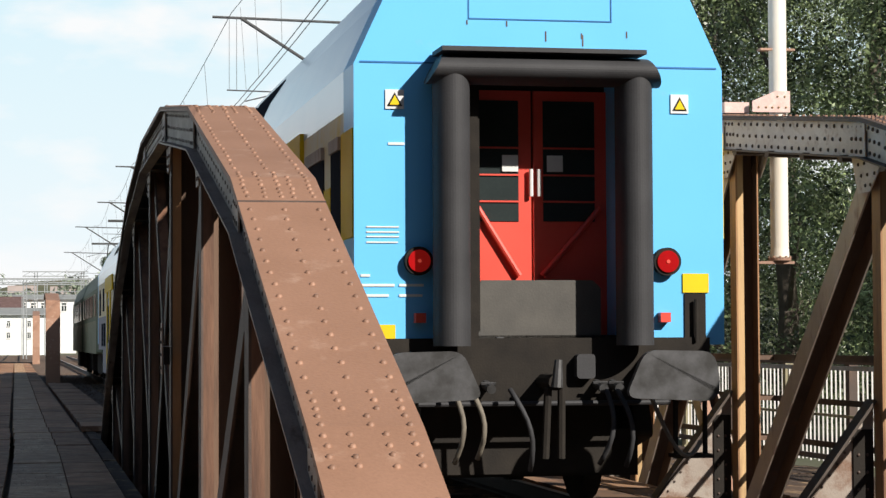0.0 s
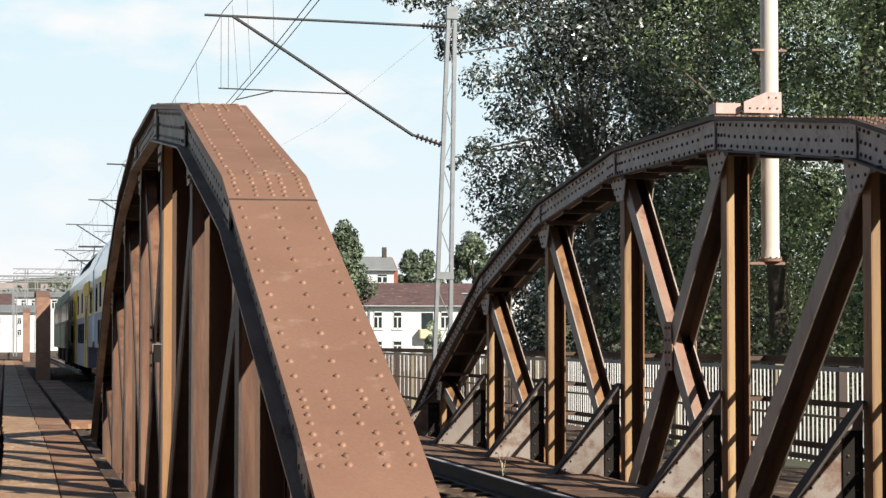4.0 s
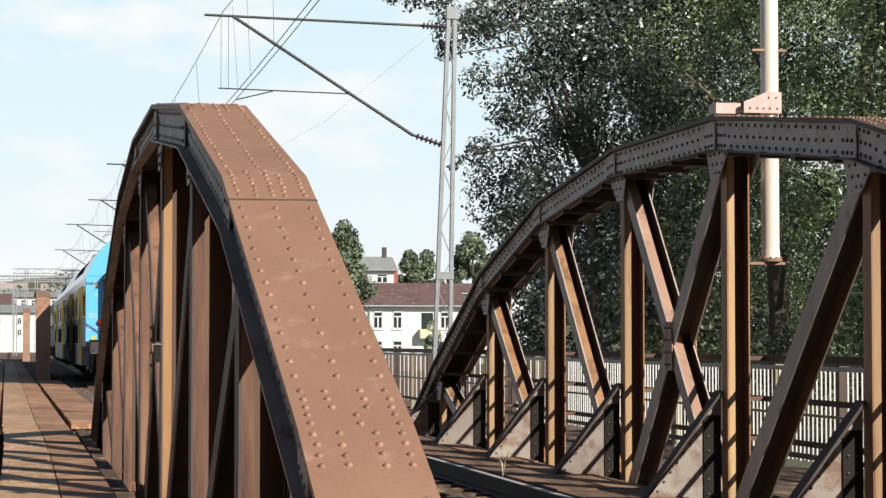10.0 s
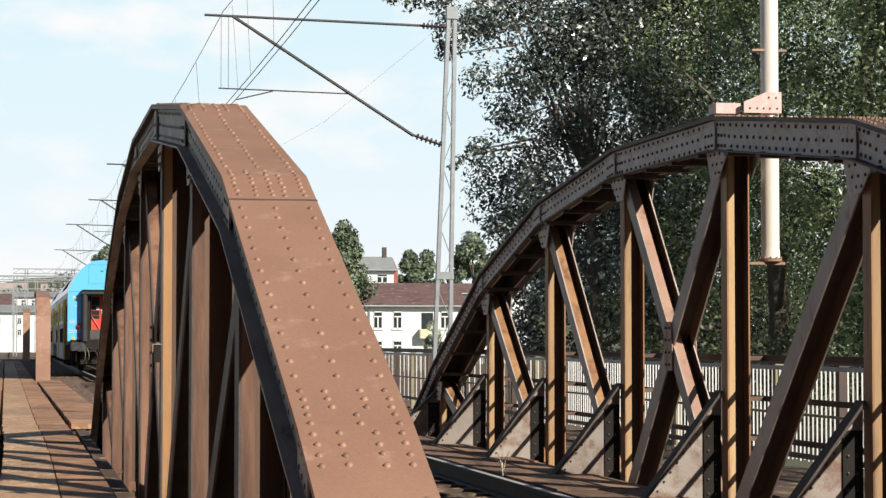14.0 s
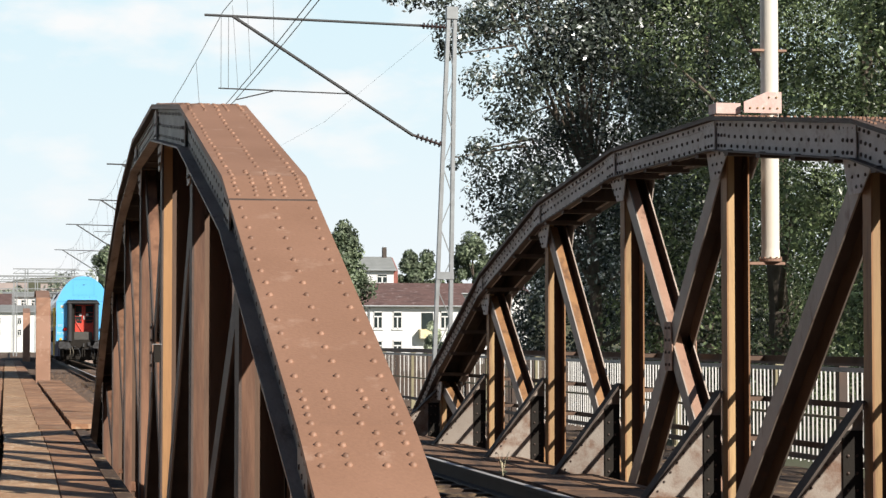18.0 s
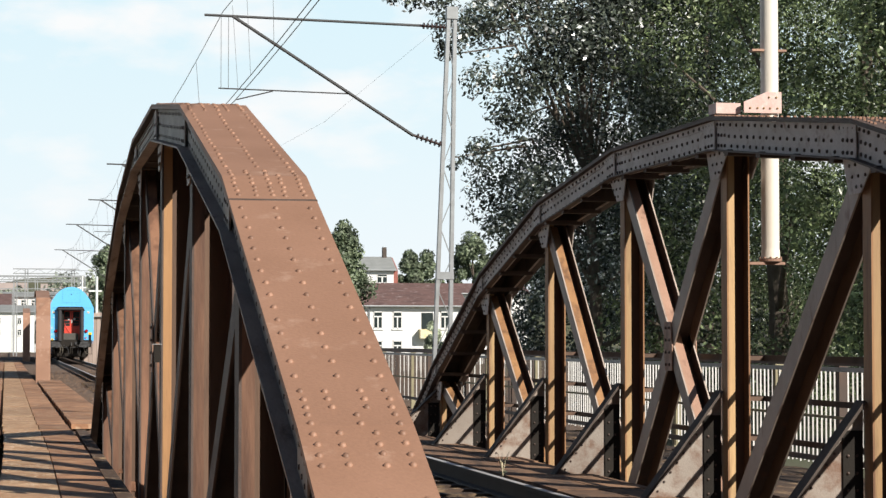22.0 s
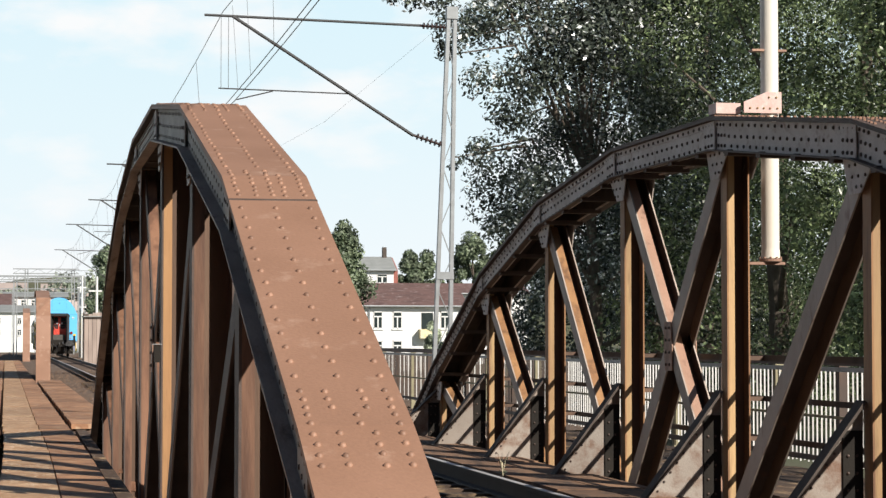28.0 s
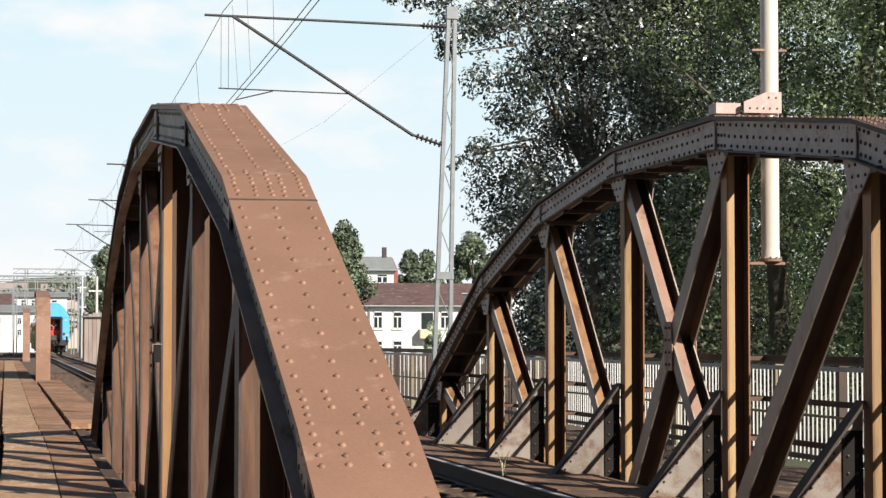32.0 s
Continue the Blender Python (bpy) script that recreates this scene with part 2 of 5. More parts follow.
BARK = material("tree_bark", (0.16, 0.13, 0.10), (0.09, 0.07, 0.055), scale=4, rough=0.9, bump=0.6)
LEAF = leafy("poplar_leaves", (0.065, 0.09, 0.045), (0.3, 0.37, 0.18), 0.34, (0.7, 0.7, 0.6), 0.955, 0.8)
# darker copy of LEAF for crowns that look backlit; shade is in the colour
LEAF_SHADED = leafy("shaded_poplar_leaves", (0.03, 0.04, 0.032), (0.17, 0.195, 0.15), 0.25, (0.75, 0.78, 0.76), 0.87, 0.7)
# distance haze is mixed into the colours of these far materials
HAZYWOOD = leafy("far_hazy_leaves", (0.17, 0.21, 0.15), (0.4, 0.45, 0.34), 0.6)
FARWALL = material("far_hazed_plaster", (0.62, 0.52, 0.43), (0.5, 0.44, 0.38), scale=0.1, rough=0.9, bump=0, vary=0.25)
FARROOF = material("far_hazed_roof", (0.5, 0.41, 0.37), (0.42, 0.35, 0.32), scale=0.2, rough=0.9, bump=0, vary=0.25)
BOARD = material("weathered_hut_board", (0.42, 0.34, 0.29), (0.26, 0.2, 0.17), scale=3, rough=0.9, stretch=(1, 1, 0.15), vary=0.3)
LEAF2 = leafy("garden_leaves", (0.06, 0.085, 0.05), (0.27, 0.32, 0.2), 0.5)
LEAF_PALE = leafy("pale_ivy_leaves", (0.2, 0.25, 0.14), (0.6, 0.64, 0.5), 0.5)
SCREEN = material("skylight_screen_green", (0.05, 0.07, 0.03), (0.015, 0.025, 0.01), scale=0.8, rough=0.9, bump=0.8, fine=4)
PLASTER = material("white_plaster", (0.8, 0.8, 0.78), (0.74, 0.73, 0.7), scale=0.6, rough=0.85, bump=0.05, grain=0.025)
TILE = material("brown_roof_tiles", (0.18, 0.105, 0.092), (0.09, 0.054, 0.048), scale=1.2, rough=0.8, bump=0.3, stain=(0.42, 0.34, 0.32), stain_at=(0.57, 0.72), stretch=(0.5, 1, 1))
SLATE = material("grey_roof", (0.3, 0.31, 0.3), (0.22, 0.23, 0.22), scale=1, rough=0.7, bump=0.1)
BRICK = material("red_brick", (0.36, 0.13, 0.10), (0.28, 0.1, 0.08), scale=2, rough=0.85)


# ---- builders ----
class Shape:
    """Gathers boxes, prisms and domes into one mesh."""

    def __init__(self):
        self.v, self.f = [], []

    def add(self, verts, faces):
        k = len(self.v)
        self.v += [tuple(p) for p in verts]
        self.f += [tuple(i + k for i in q) for q in faces]
        return self

    def box(self, x0, x1, y0, y1, z0, z1):
        return self.add([(x0, y0, z0), (x1, y0, z0), (x1, y1, z0), (x0, y1, z0), (x0, y0, z1), (x1, y0, z1), (x1, y1, z1), (x0, y1, z1)],
                        [(3, 2, 1, 0), (4, 5, 6, 7), (0, 1, 5, 4), (1, 2, 6, 5), (2, 3, 7, 6), (3, 0, 4, 7)])

    def loft(self, ring_a, ring_b, caps=True):
        n = len(ring_a)
        q = [(i, (i + 1) % n, n + (i + 1) % n, n + i) for i in range(n)]
        if caps:
            q += [tuple(range(n - 1, -1, -1)), tuple(range(n, 2 * n))]
        return self.add(list(ring_a) + list(ring_b), q)

    def tube(self, a, b, r0, r1=None, n=8):
        a, b = Vector(a), Vector(b)
        r1 = r0 if r1 is None else r1
        d = (b - a).normalized()
        u = d.orthogonal().normalized()
        w = d.cross(u)
        ring = [(math.cos(t) * u + math.sin(t) * w) for t in (2 * math.pi * i / n for i in range(n))]
        return self.loft([a + r0 * p for p in ring], [b + r1 * p for p in ring])

    def pipe(self, pts, r, n=6):
        """A bent tube through the points, in one piece."""
        pts = [Vector(p) for p in pts]
        verts, faces = [], []
        for k, p in enumerate(pts):
            d = (pts[min(k + 1, len(pts) - 1)] - pts[max(k - 1, 0)]).normalized()
            u = d.cross(Vector((0.31, 0.2, 0.93)) if abs(d.z) < 0.9 else Vector((1, 0.1, 0))).normalized()
            w = d.cross(u)
            verts += [p + r * (math.cos(t) * u + math.sin(t) * w) for t in (2 * math.pi * i / n for i in range(n))]
        for k in range(len(pts) - 1):
            faces += [(k * n + i, k * n + (i + 1) % n, (k + 1) * n + (i + 1) % n, (k + 1) * n + i) for i in range(n)]
        m = n * (len(pts) - 1)
        return self.add(verts, faces + [tuple(range(n - 1, -1, -1)), tuple(range(m, m + n))])

    def bar(self, a, b, w, h, side=(1, 0, 0)):
        """A bar from a to b, w wide along side and h deep across it."""
        a, b, s = Vector(a), Vector(b), Vector(side).normalized()
        t = (b - a).normalized().cross(s).normalized()
        ring = [(-1, -1), (1, -1), (1, 1), (-1, 1)]
        return self.loft([a + s * (w / 2 * i) + t * (h / 2 * j) for i, j in ring], [b + s * (w / 2 * i) + t * (h / 2 * j) for i, j in ring])

    def prism(self, outline, axis, lo, hi):
        """An outline in two axes, drawn out along the third."""
        def at(p, c):
            return {"x": (c, p[0], p[1]), "y": (p[0], c, p[1]), "z": (p[0], p[1], c)}[axis]
        return self.loft([at(p, lo) for p in outline], [at(p, hi) for p in outline])

    def dome(self, c, nrm, r, h, n=7):
        c, nrm = Vector(c), Vector(nrm).normalized()
        u = nrm.orthogonal().normalized()
        w = nrm.cross(u)
        pts = [c + nrm * hh + (math.cos(t) * u + math.sin(t) * w) * rr for rr, hh in ((r, -0.002), (r * 0.72, h * 0.75)) for t in (2 * math.pi * i / n for i in range(n))]
        pts.append(c + nrm * h)
        q = [(i, (i + 1) % n, n + (i + 1) % n, n + i) for i in range(n)] + [(n + i, n + (i + 1) % n, 2 * n) for i in range(n)]
        return self.add(pts, q)

    def mesh(self, name, mat, smooth=False):
        me = bpy.data.meshes.new(name)
        me.from_pydata(self.v, [], self.f)
        bm = bmesh.new()
        bm.from_mesh(me)
        bmesh.ops.recalc_face_normals(bm, faces=bm.faces)
        bm.to_mesh(me)
        bm.free()
        me.materials.append(mat)
        if smooth:
            me.polygons.foreach_set("use_smooth", [True] * len(me.polygons))
        return me


def part(name, shape, mat, parent, label="", smooth=False):
    ob = new(name, shape.mesh(name, mat, smooth) if isinstance(shape, Shape) else shape)
    ob.parent = parent
    if label:
        tagged(ob, label)
    return ob


def thing(name, label, category, m=None, group="", kind=""):
    ob = new(name)
    if m is not None:
        ob.matrix_basis = m
    return tagged(ob, label, category, group, kind)


def solid(name, shape, mat, label, category="", group="", kind="", smooth=False):
    return tagged(new(name, shape.mesh(name, mat, smooth)), label, category, group, kind)


def line(y):
    """The line of the walkway and the masts: straight over the bridge, then bearing gently to the left."""
    return 3.70 - 0.0078 * max(0.0, y - 22.0) * min(1.0, max(0.0, (y - 22.0) / 14.0))


def track_x(y):
    """The middle of the track, which bends away a little less than the walkway."""
    return line(y) + 0.0025 * max(0.0, y - 55.0)


# ---- ground, river, deck ----
def ground():
    """One sheet to the horizon: a river channel under the bridge, banks, and the railway embankment ahead."""
    xs = [-2500, -900, -300, -120, -60, -30, -14, -8, -4, -1, 2, 5, 8, 10, 14, 18, 24, 32, 45, 70, 120, 300, 900, 2500]
    ys = [-2500, -600, -150, -40, -10, 4, 12, 22, 32, 35, 37, 39, 42, 48, 58, 70, 90, 120, 160, 220, 320, 600, 1400, 2500]
    verts, faces = [], []
    for y in ys:
        for x in xs:
            far = min(1.0, max(0.0, (y - 35.5) / 1.5))
            bank = min(1.0, max(0.0, (y + 0.35 * x - 30) / 18))
            z = -5.5 + 3.4 * bank
            if -14 <= x <= 9:
                z = z + (-0.42 - z) * far
            if x > 300 or x < -300 or y > 300:
                z = -1.0
            verts.append((x, y, z))
    w = len(xs)
    for j in range(len(ys) - 1):
        for i in range(w - 1):
            faces.append((j * w + i, j * w + i + 1, (j + 1) * w + i + 1, (j + 1) * w + i))
    s = Shape()
    s.add(verts, faces)
    solid("ground", s, GROUND, "earth and grass bank with a railway embankment", kind="structure")
    solid("water", Shape().box(-300, 300, -200, 60, -5.2, -5.0), WATER, "dark river water under the bridge", kind="structure")


def rails():
    ys = [-40 + 3.0 * i for i in range(87)]
    prof = [(-0.07, -0.165), (0.07, -0.165), (0.065, -0.15), (0.012, -0.135), (0.012, -0.04), (0.034, -0.032), (0.034, -0.002), (-0.034, -0.002), (-0.034, -0.032), (-0.012, -0.04), (-0.012, -0.135), (-0.065, -0.15)]
    bed = solid("railway_track", Shape().box(0, 0.01, 0, 0.01, -0.6, -0.59), DIRT, "standard-gauge track with worn steel rails", "railway track", kind="structure")
    for side in (-0.75, 0.75):
        s, top = Shape(), Shape()
        for a, b in zip(ys, ys[1:]):
            xa, xb = track_x(a) + side, track_x(b) + side
            s.loft([(xa + p, a, q) for p, q in prof], [(xb + p, b, q) for p, q in prof], caps=False)
            top.loft([(xa - 0.03, a, -0.001), (xa + 0.03, a, -0.001), (xa + 0.03, a, 0.002), (xa - 0.03, a, 0.002)],
                     [(xb - 0.03, b, -0.001), (xb + 0.03, b, -0.001), (xb + 0.03, b, 0.002), (xb - 0.03, b, 0.002)], caps=False)
        r = part("rail", s, RAIL, bed)
        part("rail_head", top, RAILTOP, r, "polished running surface with its sheen put into the colour")
    for k in range(-58, 125):
        y = -2.8 + 0.62 * k if k < 63 else 36.7 + 0.65 * (k - 63)
        x = track_x(y)
        part("sleeper", Shape().box(x - 1.3, x + 1.3, y, y + 0.24, -0.29, -0.165), TIMBER, bed)
    for off in (-4.6, -9.0):
        for side in (-0.75, 0.75):
            r = Shape()
            for a in range(100, 290, 10):
                xa, xb = track_x(a) + off + side, track_x(a + 10) + off + side
                r.loft([(xa - 0.035, a, -0.4), (xa + 0.035, a, -0.4), (xa + 0.035, a, -0.2), (xa - 0.035, a, -0.2)], [(xb - 0.035, a + 10, -0.4), (xb + 0.035, a + 10, -0.4), (xb + 0.035, a + 10, -0.2), (xb - 0.035, a + 10, -0.2)])
            part("siding_rail", r, RAIL, bed)
    return bed


def ballast():
    s = Shape()
    ys = [35.8 + 4 * i for i in range(40)]
    for a, b in zip(ys, ys[1:]):
        xa, xb = track_x(a), track_x(b)
        s.loft([(xa - 8, a, -0.45), (xa + 7, a, -0.45), (xa + 6.4, a, -0.24), (xa - 7, a, -0.24)], [(xb - 8, b, -0.45), (xb + 7, b, -0.45), (xb + 6.4, b, -0.24), (xb - 7, b, -0.24)], caps=False)
    s.box(-13.9, 8.9, 112, 298, -0.45, -0.40)
    solid("ballast_bed", s, BALLAST, "rusty brown crushed-stone ballast", kind="stuff")

    rng = np.random.default_rng(4)
    st = Shape()
    for k in range(8000):
        y = 37 + 75 * rng.random() ** 1.6
        x = track_x(y) + rng.uniform(-2.7, 5.5)
        r = rng.uniform(0.022, 0.055)
        a = rng.uniform(0, 6.3)
        pts = [(x + r * math.cos(a + i * 1.57) * rng.uniform(0.7, 1.2), y + r * math.sin(a + i * 1.57), -0.25 + rng.uniform(0, 0.02)) for i in range(4)]
        st.add(pts + [(x + r * 0.2, y, -0.245 + r * rng.uniform(0.5, 0.95))], [(0, 1, 4), (1, 2, 4), (2, 3, 4), (3, 0, 4)])
    solid("ballast_stones", st, STONE, "loose rusty ballast stones between the tracks", kind="stuff")


# ---- the bowstring trusses ----
PANEL, MID = 3.37, 20.34
NODE_Y = [MID + PANEL * (i + 0.5) for i in range(-5, 5)]
TOP_Z = [-0.57, 0.945, 2.2, 2.963, 3.325, 3.325, 2.975, 2.2, 0.945, -0.57]
LOW = -0.62
BEND = 0.30


def chord_z(y):
    for i in range(9):
        if NODE_Y[i] <= y <= NODE_Y[i + 1]:
            k = (y - NODE_Y[i]) / PANEL
            return TOP_Z[i] + (TOP_Z[i + 1] - TOP_Z[i]) * k
    return -0.57


def run(shape, x0, x1, y0, y1, hi, lo):
    """A strip of the upper chord between two stations, hi and lo below the line of its top, in one piece."""
    cuts = sorted({y0, y1} | {y for y in NODE_Y if y0 < y < y1})
    verts, faces = [], []
    for y in cuts:
        z = chord_z(y)
        verts += [(x0, y, z + lo), (x1, y, z + lo), (x1, y, z + hi), (x0, y, z + hi)]
    for k in range(len(cuts) - 1):
        faces += [(4 * k + i, 4 * k + (i + 1) % 4, 4 * k + 4 + (i + 1) % 4, 4 * k + 4 + i) for i in range(4)]
    m = 4 * (len(cuts) - 1)
    return shape.add(verts, faces + [(3, 2, 1, 0), (m, m + 1, m + 2, m + 3)])


def member(parent, name, a, b, xc, half, deep, mats, toe=0.0):
    """A riveted H-shaped bar in the plane of the truss: two channels along it and a web across. With toe, sun and shade
    are painted: bright front strip, dark web behind.
    """
    a, b = Vector((xc, *a)), Vector((xc, *b))
    d = (b - a).normalized()
    t = d.cross(Vector((1, 0, 0))).normalized()
    if t.y > 0:
        t = -t
    back = t * (0.014 - deep / 2)
    ob = part(name, Shape().bar(a + back, b + back, 2 * half - 0.026, 0.014), RUST_SHADE if toe else mats[0], parent)
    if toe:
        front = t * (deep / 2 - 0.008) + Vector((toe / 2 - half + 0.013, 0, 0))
        part("toe_plate", Shape().bar(a + front, b + front, toe, 0.01), mats[0], ob, "bright strip painted for the sun on the web")
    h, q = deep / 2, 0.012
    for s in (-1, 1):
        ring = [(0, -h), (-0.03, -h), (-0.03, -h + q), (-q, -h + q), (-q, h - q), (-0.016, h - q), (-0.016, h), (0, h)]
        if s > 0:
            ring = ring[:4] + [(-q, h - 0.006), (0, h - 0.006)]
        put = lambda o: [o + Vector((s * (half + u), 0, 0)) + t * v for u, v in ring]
        fl = part("flange", Shape().loft(put(a), put(b)), mats[1] if s < 0 else RUST_SHADE, ob)
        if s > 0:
            # a pale strip painted for the sun on the flange edge
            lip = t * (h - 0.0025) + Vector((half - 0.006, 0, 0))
            part("flange_edge", Shape().bar(a + lip, b + lip, 0.014, 0.006), mats[1], fl, "pale strip painted for the sunlit flange edge")
    return ob


def truss(xc, inner, label, rivets_apart, paint, edge, plate, web):
    """One bowstring truss. inner: the side, -1 or 1, that faces its track."""
    g = thing("bridge_truss", label, "bridge truss", group="bridge trusses")
    W, H = 0.238, 0.165
    for i in range(9):
        y0, y1 = NODE_Y[i], NODE_Y[i + 1]
        part("top_plate", run(Shape(), xc - W, xc + W, y0 + 0.001, y1 - 0.001, 0.0, -0.022), plate, g)
        for s in (-1, 1):
            w = run(Shape(), xc + s * H - 0.009, xc + s * H + 0.009, y0, y1, -0.024, -0.30)
            p = part("side_web", w, web, g)
            # the sun-side angle is widened to throw more shade on the posts
            fl = run(Shape(), *sorted((xc + s * (H + 0.01), xc + s * (H + (0.085 if s < 0 else 0.1 if inner < 0 else 0.16)))), y0, y1, -0.288, -0.302)
            part("edge_angle", fl, STEEL if inner < 0 else NEARGREY, p)
            up = run(Shape(), *sorted((xc + s * (H + 0.010), xc + s * (H + 0.020))), y0, y1, -0.024, -0.085)
            part("edge_angle", up, web, p)
        # dark sheets stand in for the shade under and inside the chord
        part("soffit", run(Shape(), xc - H + 0.01, xc + H - 0.01, y0, y1, -0.0225, -0.027), DARKST, g, "dark sheet standing in for shade under the chord")
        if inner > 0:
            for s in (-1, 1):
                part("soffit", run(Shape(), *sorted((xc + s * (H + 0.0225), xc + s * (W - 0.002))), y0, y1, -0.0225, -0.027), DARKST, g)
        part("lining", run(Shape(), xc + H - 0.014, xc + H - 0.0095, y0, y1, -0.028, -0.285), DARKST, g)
        # lacing bars under the chord
        n, reach = 4, H + (0.06 if inner < 0 else -0.015)
        for k in range(n):
            ya = y0 + PANEL * (k + 0.5) / n
            za = chord_z(ya)
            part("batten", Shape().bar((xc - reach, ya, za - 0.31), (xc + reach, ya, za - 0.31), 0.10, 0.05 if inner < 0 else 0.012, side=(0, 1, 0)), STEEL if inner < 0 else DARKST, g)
    # the cover plate over the middle and the splices at the joints
    part("cover_plate", run(Shape(), xc - W, xc + W, 11.49, 2 * MID - 11.49, 0.016, 0.002), plate, g, "red-brown cover plate ending in a stepped seam")
    for y0, y1 in ((NODE_Y[0], 11.475), (2 * MID - 11.475, NODE_Y[-1])):
        part("cover_plate", run(Shape(), xc - W, xc + W, y0, y1, 0.014, 0.002), plate, g)
    part("joint", run(Shape(), xc - W - 0.002, xc + W + 0.002, 11.473, 11.4905, 0.0185, 0.002), STEEL, g)
    for i in range(1, 9):
        y, z = NODE_Y[i], TOP_Z[i]
        for s in (-1, 1):
            sp = run(Shape(), *sorted((xc + s * (H + 0.0225), xc + s * (H + 0.033))), y - 0.02, y + 0.3, -0.028, -0.286)
            part("splice_plate", sp, CHORD if inner < 0 or i in (4, 5) else web, g)
            gus = Shape()
            lean = -1 if y < MID else 1
            out = [(y - 0.34, z - 0.27), (y + 0.34, z - 0.27), (y + 0.12 - 0.1 * lean, z - 0.55), (y - 0.12 - 0.1 * lean, z - 0.55)]
            gus.prism(out, "x", *sorted((xc + s * (H - 0.013), xc + s * (H - 0.003))))
            gp = part("gusset", gus, CHORD if inner < 0 else NEARGREY, g)
            rv = Shape()
            for dy, dz in ((-0.2, -0.33), (-0.06, -0.33), (0.08, -0.33), (0.2, -0.33), (-0.12, -0.42), (0.02, -0.42), (0.14, -0.42), (-0.04, -0.5), (0.06, -0.5)):
                rv.dome((xc + s * (H - 0.002), y + dy, z + dz), (s, 0, 0), 0.016, 0.012, 6)
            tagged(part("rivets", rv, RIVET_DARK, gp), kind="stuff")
    # posts and diagonals
    for i in range(1, 9):
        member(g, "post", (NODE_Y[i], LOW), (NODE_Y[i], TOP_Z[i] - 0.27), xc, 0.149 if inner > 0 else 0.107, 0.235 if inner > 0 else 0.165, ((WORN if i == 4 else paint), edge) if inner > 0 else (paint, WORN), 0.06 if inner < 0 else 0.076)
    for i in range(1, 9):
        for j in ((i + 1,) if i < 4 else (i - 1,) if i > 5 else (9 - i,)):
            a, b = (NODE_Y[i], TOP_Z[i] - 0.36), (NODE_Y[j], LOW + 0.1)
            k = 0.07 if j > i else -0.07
            # diagonals leaning out of the sun are painted the dark steel tone
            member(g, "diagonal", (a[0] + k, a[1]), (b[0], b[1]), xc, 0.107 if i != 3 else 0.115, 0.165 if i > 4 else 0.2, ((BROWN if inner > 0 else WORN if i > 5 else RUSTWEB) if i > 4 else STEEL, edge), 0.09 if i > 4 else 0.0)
    # the middle diagonals are joined by a riveted plate where they cross
    zm = (TOP_Z[4] - 0.36 + LOW + 0.1) / 2 + 0.02
    for s in (-1, 1):
        jp = part("joint_plate", Shape().prism([(MID - 0.13, zm - 0.24), (MID + 0.09, zm - 0.24), (MID + 0.14, zm), (MID + 0.11, zm + 0.24), (MID - 0.09, zm + 0.24), (MID - 0.14, zm)], "x", *sorted((xc + s * 0.117, xc + s * 0.127))), RUSTWEB, g, "small riveted plate joining two crossed diagonals")
        rv = Shape()
        for k in range(4):
            for dy in (-0.06, 0.06):
                rv.dome((xc + s * 0.127, MID + dy, zm - 0.18 + 0.12 * k), (s, 0, 0), 0.018, 0.014, 6)
        tagged(part("rivets", rv, RIVET_DARK, jp), kind="stuff")
    # lower chord
    for s in (-1, 1):
        part("lower_chord", Shape().box(xc + s * 0.17 - 0.012, xc + s * 0.17 + 0.012, NODE_Y[0], NODE_Y[-1], LOW - 0.3, LOW + 0.12), STEEL, g)
    # brackets between the cross-girders and the posts
    for i in range(1, 9):
        y = NODE_Y[i] + 0.075
        x0 = xc + inner * 0.14
        x1 = x0 + inner * 0.68
        zt = 0.82 if i in (2, 3, 4, 5, 6, 7) else 0.55
        b = part("bracket", Shape().prism([(x0, -0.5), (x1, -0.5), (x1, -0.12), (x0 - inner * 0.02, zt)], "y", y - 0.006, y + 0.006), WEB, g, "pale triangular stiffening bracket")
        e = Shape().bar((x1 + inner * 0.03, y, -0.12), (x0 - inner * 0.01, y, zt + 0.02), 0.17, 0.022, side=(0, 1, 0))
        part("bracket_flange", e, DARKST, b, "dark angle along the sloping edge")
        # black stands in for the shade that lies on this angle
        part("connection_angle", Shape().box(*sorted((x0 - inner * 0.01, x0 + inner * 0.15)), y - 0.022, y - 0.007, -0.45, zt - 0.2), BLACK, b, "bolted angle at the foot of the post, coloured black for shade")
        rv = Shape()
        for k in range(7):
            for dx in (0.04, 0.11):
                rv.dome((x0 + inner * dx, y - 0.022, -0.35 + 0.13 * k), (0, -1, 0), 0.014, 0.014, 6)
        for k in range(9):
            u = 0.1 + 0.09 * k
            p = Vector((x1, y - 0.006, -0.12)).lerp(Vector((x0, y - 0.006, zt)), u) + Vector((-inner * 0.03, 0, -0.035))
            rv.dome(p, (0, -1, 0), 0.013, 0.015, 6)
        tagged(part("bolts", rv, RIVET_DARK, b), kind="stuff")
    # rivets
    joined_top, side_s = Shape(), Shape()
    seed = Shape().dome((0, 0, 0), (0, 0, 1), 0.0165, 0.012, 8).mesh("rivet", RIVET, True)
    y = NODE_Y[0] + 0.1

    rough = random.Random(14)

    def top_rivet(u, y):
        z = chord_z(y) + 0.015
        slope = (chord_z(y + 0.02) - chord_z(y - 0.02)) / 0.04
        if rivets_apart and 7.4 < y < 18.5:
            o = part("rivet", seed, None, g)
            o.matrix_basis = Matrix.Translation((xc + u, y, z)) @ Matrix.Rotation(math.atan(slope), 4, "X")
        else:
            joined_top.dome((xc + u, y, z), (0, -slope, 1), 0.0165, 0.016, 6)

    for i in range(9):
        y0 = NODE_Y[i]
